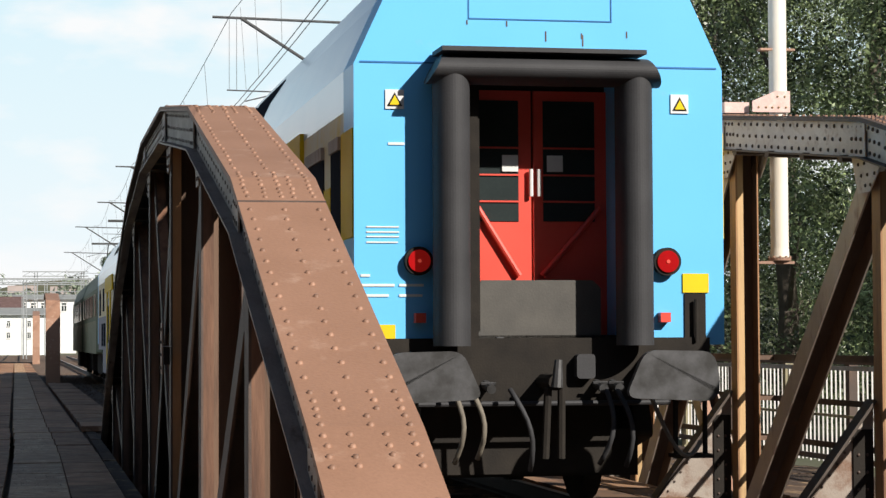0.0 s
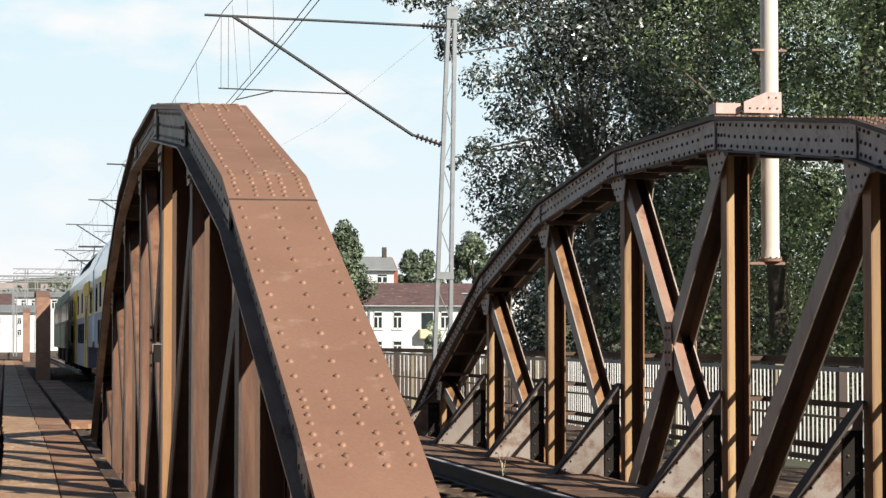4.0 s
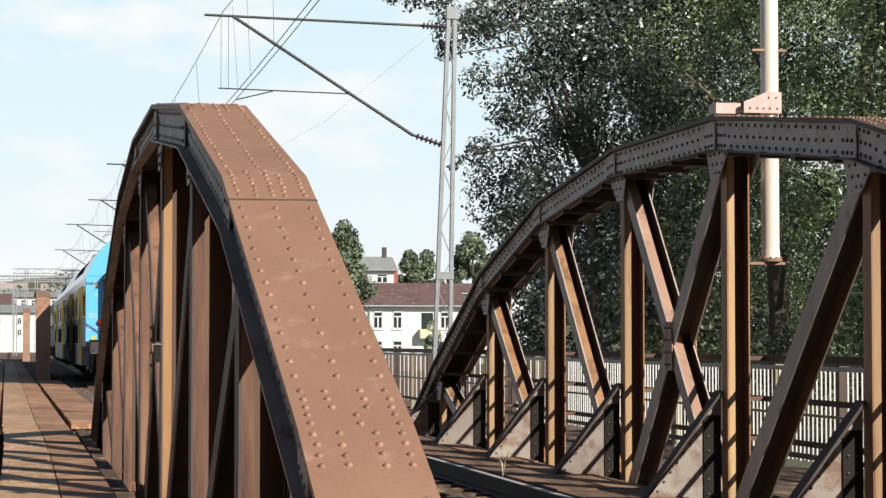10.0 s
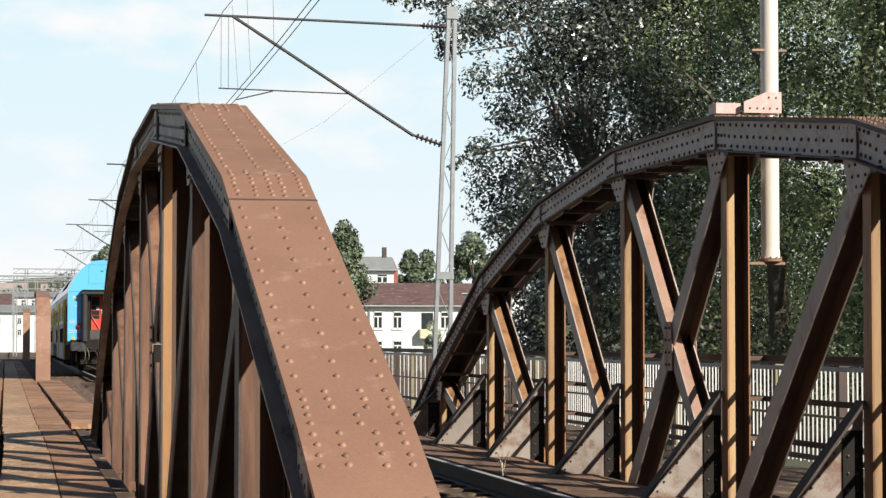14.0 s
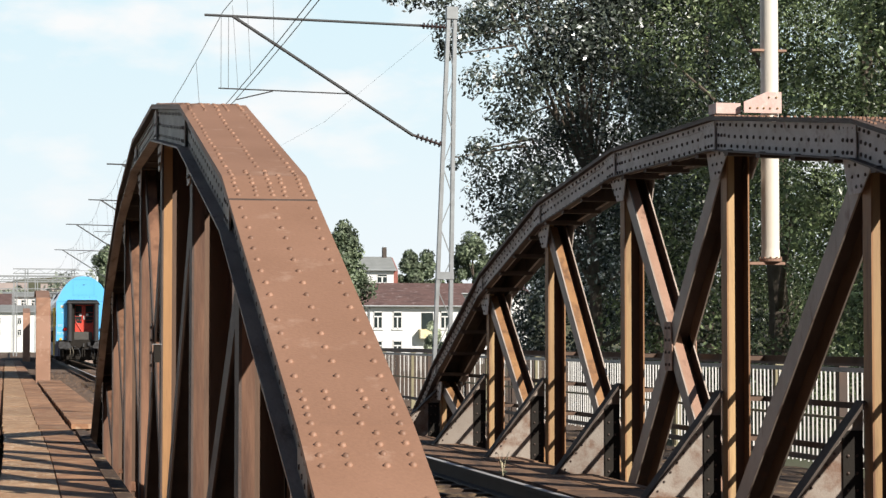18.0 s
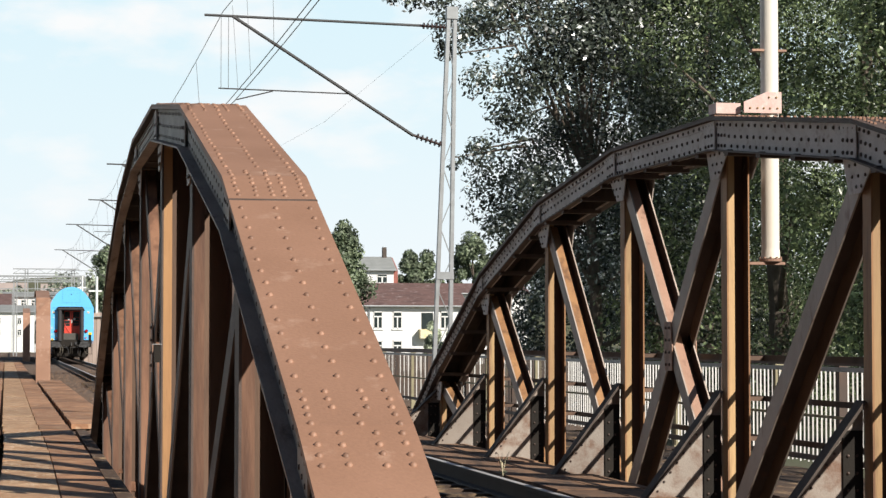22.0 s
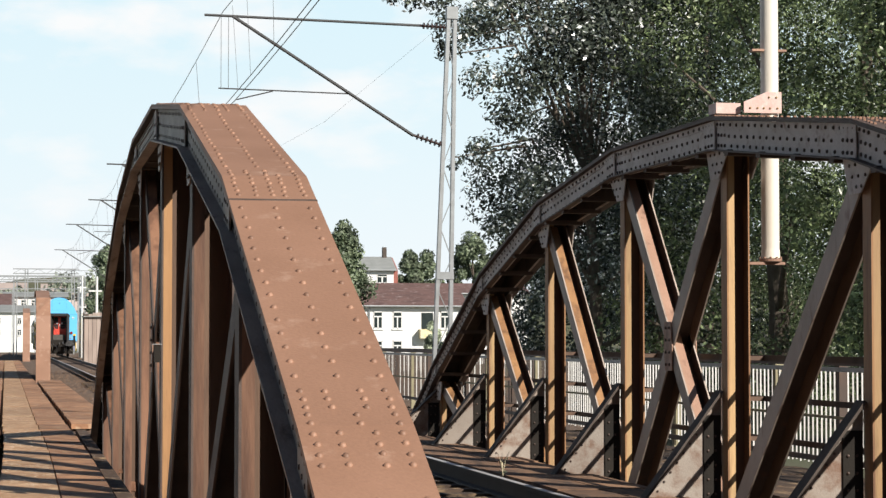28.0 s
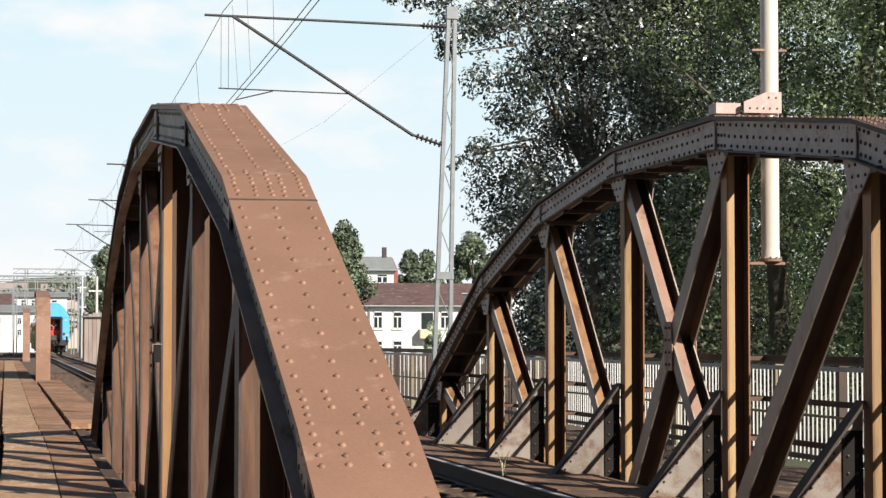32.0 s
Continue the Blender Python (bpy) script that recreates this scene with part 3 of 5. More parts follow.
        dense = [-0.32 + 0.083 * k for k in range(9)] if i < 2 else [-0.36 + 0.075 * k for k in range(8)]
        for k, dy in enumerate(dense):
            if y0 + dy < NODE_Y[0] + 0.05:
                continue
            columns = (-0.18, -0.075, 0.075, 0.18)
            if i < 2 and k in (4, 5):
                columns = (-0.18, 0.02, 0.18)
            elif i >= 2:
                columns = (-0.18, -0.08, 0.01, 0.08, 0.18) if k < 6 else (-0.18, -0.09, 0.02, 0.18)
            for u in columns:
                top_rivet(u + rough.uniform(-0.005, 0.005), y0 + dy + rough.uniform(-0.007, 0.007))
        yy = y0 + dense[-1] + (0.16 if i < 2 else 0.17)
        while yy < y0 + PANEL - 0.44:
            for u in (-0.183, -0.005, 0.18):
                top_rivet(u + rough.uniform(-0.004, 0.004), yy)
            yy += 0.1635
        for s in (-1, 1):
            steps = [0.05, 0.14, 0.23, 0.32] + [0.46 + 0.165 * k for k in range(16)] + [PANEL - 0.25, PANEL - 0.16, PANEL - 0.07]
            for yy in (y0 + q for q in steps):
                for row, z in enumerate((-0.06, -0.155, -0.25)):
                    side_s.dome((xc + s * (H + (0.02 if row == 0 else 0.034 if yy - y0 < 0.31 else 0.009)), yy + (0.07 if row == 1 and 0.4 < yy - y0 < 3 else 0), chord_z(yy) + z), (s, 0, 0), 0.018 if inner < 0 else 0.015, 0.016 if inner < 0 else 0.006, 6)
    if joined_top.v:
        tagged(part("rivets", joined_top, RIVET, g), kind="stuff")
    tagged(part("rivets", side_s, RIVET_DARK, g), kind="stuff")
    return g


def end_raker(x, y, top):
    """The near end of a further span: the sloping riveted end plate of its truss."""
    g = thing("bridge_truss", "far red-brown riveted truss end of a further span", "bridge truss", group="bridge trusses")
    pts = [(y, -0.6), (y + 0.1, 1.0), (y + 0.5, 2.2), (y + 1.3, top), (y + 6, top + 0.35), (y + 12, top + 0.5), (y + 18, top + 0.35)]
    for (ya, za), (yb, zb) in zip(pts, pts[1:]):
        part("top_plate", Shape().loft([(x - 0.26, ya, za - 0.03), (x + 0.26, ya, za - 0.03), (x + 0.26, ya, za), (x - 0.26, ya, za)], [(x - 0.26, yb, zb - 0.03), (x + 0.26, yb, zb - 0.03), (x + 0.26, yb, zb), (x - 0.26, yb, zb)]), PLATE, g)
        for s in (-0.18, 0.18):
            part("side_web", Shape().loft([(x + s - 0.01, ya, za - 0.34), (x + s + 0.01, ya, za - 0.34), (x + s + 0.01, ya, za - 0.03), (x + s - 0.01, ya, za - 0.03)], [(x + s - 0.01, yb, zb - 0.34), (x + s + 0.01, yb, zb - 0.34), (x + s + 0.01, yb, zb - 0.03), (x + s - 0.01, yb, zb - 0.03)]), STEEL, g)
        if zb > 2.5:
            part("post", Shape().box(x - 0.15, x + 0.15, yb - 0.12, yb + 0.12, -0.6, zb - 0.36), STEEL, g)
    # an added dark sheet stands for the truss's shaded open inside
    part("web_plate", Shape().prism([(y + 0.15, -0.55), (y + 0.2, 0.9), (y + 0.7, 2.0), (y + 1.5, top - 0.4), (y + 6, top - 0.05), (y + 18, top - 0.1), (y + 18, -0.55)], "x", x - 0.168, x - 0.15), DARKST, g, "dark sheet standing in for the shaded inside of the truss")
    return g


def deck():
    """Boards and plates on both sides of the track and the walkway beside the other track."""
    d = solid("bridge_deck", Shape().box(-1.9, 9.1, -40, 36.6, -0.75, -0.62), STEEL, "steel bridge floor", kind="structure")
    rnd = random.Random(5)
    # walkway plates beside the near truss
    y = -39.6
    while y < 150:
        ln = rnd.uniform(1.9, 2.3) * (1 if y < 60 else 2)
        for x0, x1 in ((-1.9, -0.27), (-0.21, 0.345), (0.355, 0.83)):
            sh = line(y) - 3.70
            part("deck_plate", Shape().box(x0 + sh, x1 - 0.004 + sh, y, y + ln - 0.02, -0.16, -0.1 + rnd.uniform(-0.006, 0.006)), TREAD if -0.22 < x0 < -0.2 else FLOOR, d)
        y += ln
    # plates at the foot of the further spans
    y = 37.0
    while y < 77:
        ln = rnd.uniform(1.9, 2.3)
        sh = line(y) - 3.70
        part("deck_plate", Shape().box(0.94 + sh, 1.72 + sh, y, y + ln - 0.02, -0.2, -0.11 + rnd.uniform(-0.006, 0.006)), FLOOR, d)
        y += ln
    # dark sunken strip added where the gap beside the truss lies in shade
    y = 9.0
    while y < 36.9:
        part("deck_plate", Shape().box(0.9, 1.06, y, min(y + 2.1, 36.98) - 0.02, -0.3, -0.21 + rnd.uniform(-0.008, 0.008)), TIMBER, d)
        y += 2.1
    st = Shape()
    for k in range(1700):
        yy = 15 + 40 * rnd.random() ** 1.5
        xx = -0.19 + 0.5 * rnd.random() + line(yy) - 3.70
        r = rnd.uniform(0.003, 0.009)
        st.add([(xx - r, yy - r, -0.1), (xx + r, yy - r, -0.1), (xx + r, yy + r, -0.1), (xx - r, yy + r, -0.1), (xx, yy, -0.1 + r * 1.1)], [(0, 1, 4), (1, 2, 4), (2, 3, 4), (3, 0, 4)])
    tagged(part("grit", st, GRIT, d, "pale grit on the walkway plates"), kind="stuff")
    # boards between the rails and along the far truss
    for x0, x1 in ((1.75, 2.6), (4.98, 5.42), (5.44, 5.92), (6.75, 7.6), (7.62, 8.5)):
        y = -39.5
        while y < 36:
            ln = rnd.uniform(0.9, 1.3)
            part("deck_board", Shape().box(x0, x1, y, y + ln - 0.015, -0.17, -0.115 + rnd.uniform(-0.008, 0.008)), RUSTBOARD if 4 < x0 < 6 else TIMBER, d)
            y += ln
    # cross-girders
    for yy in NODE_Y[1:9]:
        part("cross_girder", Shape().box(1.45, 6.2, yy - 0.12, yy + 0.12, -0.61, -0.19), STEEL, d)


def fence(x, y0, y1):
    g = thing("fence", "pale slatted walkway fence with dark steel rails", "fence")
    n = int((y1 - y0) / 2.0)
    for k in range(n + 1):
        yy = y0 + k * 2.0
        # posts alternate between a yellowish grey and dark steel
        part("post", Shape().box(x - 0.05, x + 0.05, yy - 0.05, yy + 0.05, -0.3, 1.06), POSTC if k % 2 else FENCE, g)
    for z, h, mat in ((1.07, 0.09, FENCE), (0.985, 0.05, GALV), (0.465, 0.03, POSTC), (0.0, 0.06, FENCE)):
        part("rail", Shape().box(x - 0.085, x - 0.052, y0, y1, z - h / 2, z + h / 2), mat, g)
    seed = Shape().box(-0.0085, 0.0085, -0.006, 0.006, -0.06, 0.98).mesh("slat", SLAT)
    dull = Shape().box(-0.011, 0.011, -0.006, 0.006, -0.06, 0.98).mesh("slat", FENCE)
    k = 0
    yy = y0
    rnd = random.Random(2)
    while yy < y1:
        o = part("slat", seed if yy < 35 or k % 4 == 0 else dull, None, g)
        k += 1
        o.location = (x + rnd.uniform(-0.004, 0.004), yy, rnd.uniform(-0.01, 0.01))
        yy += 0.132
    return g


def railing(x, y0, y1):
    """A three-rail guard along the outer face of the far truss, held off its posts by short brackets."""
    g = thing("railing", "dark rusty three-rail guard bolted outside the bridge truss", "railing")
    for z, h in ((1.138, 0.055), (0.77, 0.05), (0.41, 0.05)):
        y = y0
        while y < y1 - 0.1:
            part("rail", Shape().box(x - 0.012, x + 0.012, y, min(y + PANEL, y1) - 0.006, z - h / 2, z + h / 2), DARKST, g)
            y += PANEL
        for yy in NODE_Y:
            if y0 <= yy <= y1:
                part("bracket", Shape().box(6.469, x - 0.013, yy - 0.03, yy + 0.03, z - 0.02, z + 0.02), RUST_SHADE, g)
    return g


ground()
rails()
ballast()
deck()
truss(1.315, 1, "large red-brown riveted bowstring truss with sunlit top plate", True, BROWN, STEEL, PLATE, NEARGREY)
truss(6.36, -1, "dark weathered riveted bowstring truss with ochre posts and crossed diagonals", False, OCHRE, GREYST, STEEL, CHORD)
end_raker(0.74, 79.5, 2.88)
end_raker(0.27, 159, 3.3)
fence(8.7, 18.0, 56.0)
railing(6.63, NODE_Y[1] - 2.2, NODE_Y[8] + 2.0)


# ---- the train ----
ROOF = [(-1.405, 1.265), (-1.405, 3.33), (-1.165, 3.85), (-0.92, 4.22), (-0.66, 4.465), (-0.36, 4.625), (0.0, 4.68), (0.36, 4.625), (0.66, 4.465), (0.92, 4.22), (1.165, 3.85), (1.405, 3.33), (1.405, 1.265)]
CAR, GAP = 25.5, 25.9


def rounded(pts, r):
    """A polygon with its corners rounded off."""
    out = []
    for k, (x, y) in enumerate(pts):
        c, a, b = Vector((x, y)), Vector(pts[k - 1]), Vector(pts[(k + 1) % len(pts)])
        p, q = c + (a - c).normalized() * r, c + (b - c).normalized() * r
        for u in (0, 0.25, 0.5, 0.75, 1):
            out.append(tuple(p.lerp(c, u).lerp(c.lerp(q, u), u)))
    return out


def sign(parent, name, x0, x1, z0, z1, y, mat, label=""):
    return part(name, Shape().box(x0, x1, y - 0.006, y, z0, z1), mat, parent, label)


def coach(last):
    """A double-deck coach. Its rear end stands at y = 0 and it runs along y."""
    g = thing("double_deck_coach", "sky-blue double-deck coach with black bellows and red end doors" if last else "grey and yellow double-deck railway coach", "railway coach", group="coaches of the train")
    END = 0.5
    gate = ROOF + [(0.62, 1.265), (0.62, 3.26), (-0.485, 3.26), (-0.485, 1.265)]
    part("body_end", Shape().prism(gate if last else ROOF, "y", 0.0, END), BLUE, g)
    part("body_end", Shape().loft([(x, CAR - END, z) for x, z in ROOF], [(x, CAR, z) for x, z in ROOF]), BLUE, g)
    for y0, y1, z0 in ((END, 3.9, 1.1), (3.9, CAR - 3.9, 0.45), (CAR - 3.9, CAR - END, 1.1)):
        part("lower_body", Shape().box(-1.4, 1.4, y0, y1, z0, 2.05), LILAC, g, "grey-blue lower panels")
        part("middle_body", Shape().box(-1.403, 1.403, y0, y1, 2.051, 3.02), STRAW, g, "faded yellow panels between the decks")
    up = [(-1.405, 3.021)] + [p for p in ROOF if p[1] > 3] + [(1.405, 3.021)]
    part("upper_body", Shape().loft([(x, END, z) for x, z in up], [(x, CAR - END, z) for x, z in up]), PALE, g, "pale blue shoulder and roof, sky sheen in the paint")
    for s in (-1, 1):
        side = lambda name, y0, y1, z0, z1, mat, over=0.012, to=g: part(name, Shape().box(*sorted((s * 1.385, s * (1.404 + over))), y0, y1, z0, z1), mat, to)
        # upper-deck windows in the sloping shoulder
        for k in range(4):
            y, w = 7.4 + k * 2.75, 2.45
            a, b = Vector((s * 1.36, 0, 3.375)), Vector((s * 0.99, 0, 4.105))
            mid = Vector((s * 1.16, 0, 3.84))
            for p, q in ((a, mid), (mid, b)):
                lift = Vector((q.z - p.z, 0, 0)) * s + Vector((0, 0, abs(p.x - q.x)))
                lift = lift.normalized() * 0.014
                flat = [Vector((p.x, y, p.z)), Vector((p.x, y + w, p.z)), Vector((q.x, y + w, q.z)), Vector((q.x, y, q.z))]
                part("upper_window", Shape().loft([tuple(v) for v in flat], [tuple(v + lift) for v in flat]), TINT, g)
        # end windows with grey lintels
        for y0, y1 in ((0.62, 1.12), (1.55, 2.55), (CAR - 2.5, CAR - 1.5)):
            w = side("window", y0, y1, 2.1, 2.75, TINT)
            side("lintel", y0, y1, 2.75, 2.85, GREYST, 0.03, w)
        side("yellow_column", 0.02, 0.58, 2.06, 2.86, YELLOW)
        side("yellow_column", 1.16, 1.5, 2.06, 2.5, YELLOW)
        # doors between yellow posts under yellow headers
        for y in (4.2, 16.2):
            d = side("door", y + 0.4, y + 1.7, 0.5, 2.5, LILAC, 0.014)
            for k in (0.55, 1.15):
                side("door_window", y + k, y + k + 0.4, 1.3, 2.3, TINT, 0.02, d)
            for k in (0.0, 1.75):
                side("yellow_post", y + k - (0.1 if k == 0 else 0), y + k + 0.5, 0.47, 2.72, YELLOW, 0.03)
            side("yellow_header", y - 1.4, y + 3.2, 2.68, 3.08, YELLOW, 0.035)
        for y in (8.0, 9.6, 11.2, 12.8, 19.8, 21.4):
            side("lower_window", y, y + 1.0, 1.2, 1.85, TINT)
        for y in (9.3, 13.6, 20.6):
            side("window", y, y + 0.9, 2.2, 2.85, TINT)
    part("underframe", Shape().box(-1.2, 1.2, 0.1, CAR - 0.1, 0.95, 1.34), BLACK, g)
    for yb in (3.0, CAR - 3.0):
        bg = part("bogie", Shape().box(-1.05, 1.05, yb - 1.7, yb + 1.7, 0.45, 0.85), BLACK, g)
        for sx in (-1, 1):
            part("side_frame", Shape().prism(rounded([(yb - 2.1, 0.55), (yb - 1.9, 0.9), (yb + 1.9, 0.9), (yb + 2.1, 0.55), (yb + 0.6, 0.22), (yb - 0.6, 0.22)], 0.08), "x", *sorted((sx * 0.98, sx * 1.12))), BLACK, bg)
        part("brake_beam", Shape().box(-1.0, 1.0, yb - 2.05, yb - 1.9, 0.24, 0.6), BLACK, bg)
        for yw in (yb - 1.25, yb + 1.25):
            for s in (-0.75, 0.75):
                w = Shape().tube((s - 0.07, yw, 0.46), (s + 0.07, yw, 0.46), 0.46, n=20)
                part("wheel", w, BLACK, bg)
            part("axle", Shape().tube((-0.75, yw, 0.46), (0.75, yw, 0.46), 0.08, n=8), BLACK, bg)
    end_face(g, last)
    return g


def end_face(g, last):
    """Bellows, doors, lamps, buffers and hoses of the coach's rear end."""
    X = lambda px, d=0.0: ((px - 955.8) / 232.6 + 3.70) * (1 - d / 15.45) - 3.70
    Z = lambda py, d=0.0: 1.3 + (603 - py) / 239.5 * (1 - d / 15.45)
    if not last:
        part("gangway", Shape().box(-0.75, 0.75, -0.28, 0.0, 1.1, 3.4), RUBBER, g)
        return
    # doorway recess: doors set back behind the end wall; black sheets darken its back and side
    D = -0.45
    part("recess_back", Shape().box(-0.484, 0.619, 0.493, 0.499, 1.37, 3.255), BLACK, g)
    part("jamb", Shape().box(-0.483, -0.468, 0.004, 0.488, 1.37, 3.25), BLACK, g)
    part("doorway_trim", Shape().box(X(1092, 0.01), X(1095, 0.01), -0.014, -0.002, Z(612), Z(150)), CHROME, g)
    for x0, x1 in ((X(838, D), X(938, D)), (X(942, D), X(1076, D))):
        left = x0 < -0.2
        d = part("end_door", Shape().box(x0, x1, 0.45, 0.49, Z(612, D), Z(160, D)), DOORRED, g, "red end door with a dark window")
        wx = (x0 + 0.012, x1 - 0.1) if left else (x0 + 0.075, x0 + 0.48)
        part("door_window", Shape().box(wx[0], wx[1], 0.442, 0.449, Z(392, D), Z(178, D)), GLASS, d)
        for py in (262, 310, 357):
            part("window_bar", Shape().box(wx[0], wx[1], 0.43, 0.441, Z(py + 1.5, D), Z(py - 1.5, D)), DOORRED, d)
        sx = X(900, D) if left else X(979, D)
        part("notice", Shape().box(sx - 0.062, sx + 0.062, 0.426, 0.429, Z(304, D), Z(275, D)), WHITE, d, "white paper notice")
        hx = X(936, D) if left else X(950, D)
        # white stands in for the sun on the metal handle
        part("handle", Shape().tube((hx, 0.41, Z(348, D)), (hx, 0.41, Z(300, D)), 0.016, n=8), WHITE, d)
        foot, topx = (X(915, D), X(842, D)) if left else (X(955, D), X(1058, D))
        part("brace", Shape().tube((topx, 0.415, Z(368, D)), (foot, 0.415, Z(488, D)), 0.022, n=8), DOORRED, d)
    P = -0.1
    part("threshold", Shape().prism([(X(838, P), Z(612, P)), (X(838, P), Z(510, P)), (X(850, P), Z(496, P)), (X(1046, P), Z(496, P)), (X(1060, P), Z(510, P)), (X(1060, P), Z(612, P))], "y", 0.1, 0.125), BRIDGEPLATE, g, "dusty black gangway bridge plate")
    part("threshold_catch", Shape().box(X(874, P), X(886, P), 0.07, 0.099, Z(612, P), Z(596, P)), GREYSTEEL, g)
    # a black strip covers the blue wall beside the bellows
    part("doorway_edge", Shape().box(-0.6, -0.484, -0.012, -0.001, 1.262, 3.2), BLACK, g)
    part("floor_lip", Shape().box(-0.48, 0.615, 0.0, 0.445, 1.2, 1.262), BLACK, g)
    # rubber bellows: two uprights and a crowning roll with a rain flap
    circle = [2 * math.pi * i / 44 for i in range(44)]
    for x0 in (X(802, 0.3), X(1128, 0.3)):
        part("bellows", Shape().prism([(x0 + 0.135 * math.cos(t), -0.19 + 0.18 * math.sin(t)) for t in circle], "z", Z(612, 0.3), Z(126, 0.3)), RUBBER, g)
    ends = [[(x - way * 0.055 * math.cos(t), -0.2 + 0.19 * math.sin(t), Z(122, 0.3) - 0.105 * math.cos(t)) for t in circle] for x, way in ((X(770, 0.3), 1), (X(1160, 0.3), -1))]
    part("bellows", Shape().loft(*ends), RUBBER, g)
    part("rain_flap", Shape().box(X(782, 0.4), X(1146, 0.4), -0.4, -0.02, Z(90, 0.4), Z(82, 0.4)), RUBBER, g)
    # roof hatch outline and ledges
    for x0, x1, z0, z1 in ((828, 1082, 32, 34), (828, 830, -158, 34), (1081, 1083, -158, 34), (828, 1082, -160, -158)):
        part("hatch_seam", Shape().box(X(x0), X(x1), -0.006, -0.001, Z(z1), Z(z0)), BLUE2, g)
    part("body_seam", Shape().box(-1.36, 1.36, -0.006, -0.001, Z(115), Z(112)), BLUE2, g)
    part("vent", Shape().box(-0.04, 0.05, -0.012, -0.001, Z(-89), Z(-99)), BLACK, g)
    for px, py, h in ((826, 40, 4), (896, 41, 5), (965, 62, 9), (1031, 68, 10), (1110, 56, 6), (1029, 60, 5), (870, -90, 4), (905, -60, 3), (1010, -20, 3), (985, -112, 7), (1040, -110, 6)):
        part("rust_streak", Shape().box(X(px - 1.2), X(px + 1.2), -0.004, -0.001, Z(py + h), Z(py - h)), STEEL, g)
    # signs
    for px in (699, 1204):
        s = part("warning_sign", Shape().box(X(px - 16), X(px + 16), -0.012, -0.002, Z(196), Z(162)), WHITE, g, "white sign with a yellow warning triangle")
        part("triangle", Shape().prism([(X(px - 13), Z(191)), (X(px + 13), Z(191)), (X(px), Z(167))], "y", -0.018, -0.013), BLACK, s)
        part("triangle_face", Shape().prism([(X(px - 9), Z(189)), (X(px + 9), Z(189)), (X(px), Z(172))], "y", -0.022, -0.0185), YELLOW, s)
    part("label_plate", Shape().box(X(1207), X(1254), -0.012, -0.002, Z(518), Z(484)), YELLOW, g, "small yellow notice plate")
    part("label_plate", Shape().box(X(670), X(699), -0.012, -0.002, Z(608), Z(574)), YELLOW, g, "small yellow notice plate")
    for k, (x0, x1, py) in enumerate(((650, 706, 403), (650, 706, 412), (650, 706, 420), (650, 704, 430), (640, 656, 488), (640, 698, 505), (706, 748, 505), (640, 688, 523), (706, 746, 523), (688, 716, 257))):
        part("lettering", Shape().box(X(x0), X(x1), -0.008, -0.002, Z(py + (1.2 if k < 4 else 2.2)), Z(py - (1.2 if k < 4 else 2.2))), WHITE, g)
    # tail lamps
    for px in (738, 1176):
        l = part("tail_lamp", Shape().tube((X(px), -0.07, Z(463)), (X(px), -0.002, Z(463)), 0.105, n=24), BLACK, g, "round red tail lamp in a black ring")
        part("lens", Shape().tube((X(px), -0.085, Z(463)), (X(px), -0.071, Z(463)), 0.082, n=24), LAMPRED, l)
        part("lens_core", Shape().tube((X(px), -0.092, Z(463)), (X(px), -0.086, Z(463)), 0.014, n=12), LAMPCORE, l)
    for px in (740, 1171):
        part("bracket", Shape().box(X(px - 9), X(px + 9), -0.08, -0.002, Z(571), Z(554)), DOORRED, g)
    # the step recess is only a thin black slab on the wall
    part("step_recess", Shape().box(X(1210), X(1248), -0.014, -0.002, Z(610), Z(520)), BLACK, g)
    part("hand_rail", Shape().tube((X(1228), -0.05, Z(605)), (X(1228), -0.05, Z(530)), 0.015, n=8), BLACK, g)
    # buffers
    for s, px in ((-1, 765), (1, 1185)):
        b = part("buffer", Shape().tube((X(px, 0.65), -0.62, Z(660, 0.65)), (X(px, 0.65), 0.0, Z(660, 0.65)), 0.1, n=16), BLACK, g)
        head = rounded([(-0.36, -0.06), (-0.31, 0.16), (0.2, 0.17), (0.35, -0.17), (-0.33, -0.2)], 0.09)
        part("buffer_head", Shape().prism([(X(px, 0.65) + s * -p, Z(663, 0.65) + q) for p, q in head], "y", -0.68, -0.62), GREYSTEEL, b, "worn greasy steel buffer head")
    part("headstock", Shape().box(-1.28, 1.28, -0.03, 0.12, 0.86, 1.32), BLACK, g)
    part("brake_gear", Shape().box(-0.85, 0.62, 0.35, 0.8, 0.3, 0.95), BLACK, g)
    # pipes, sockets and steps across the headstock
    for x in (-0.78, 0.3, 0.82):
        part("jumper_socket", Shape().prism(rounded([(x - 0.07, 1.02), (x - 0.07, 1.2), (x + 0.07, 1.2), (x + 0.07, 1.02)], 0.03), "y", -0.12, -0.03), RUBBER, g)
    for x, z in ((-0.6, 0.95), (-0.44, 0.95), (0.4, 0.95), (0.52, 0.95)):
        part("air_cock", Shape().tube((x, -0.24, z), (x, -0.02, z + 0.03), 0.035, n=10).tube((x - 0.06, -0.16, z + 0.04), (x + 0.05, -0.16, z + 0.04), 0.012, n=6), GREYSTEEL, g)
    part("air_pipe", Shape().tube((-0.95, -0.08, 0.84), (0.95, -0.08, 0.84), 0.02, n=8), RUBBER, g)
    part("heating_cable", Shape().pipe([(0.72 + 0.42 * u, -0.2 - 0.1 * math.sin(u * 3), 1.0 - 0.55 * math.sin(u * 2.2)) for u in (k / 10 for k in range(11))], 0.016, 6), HOSE, g, "dusty heating cable")
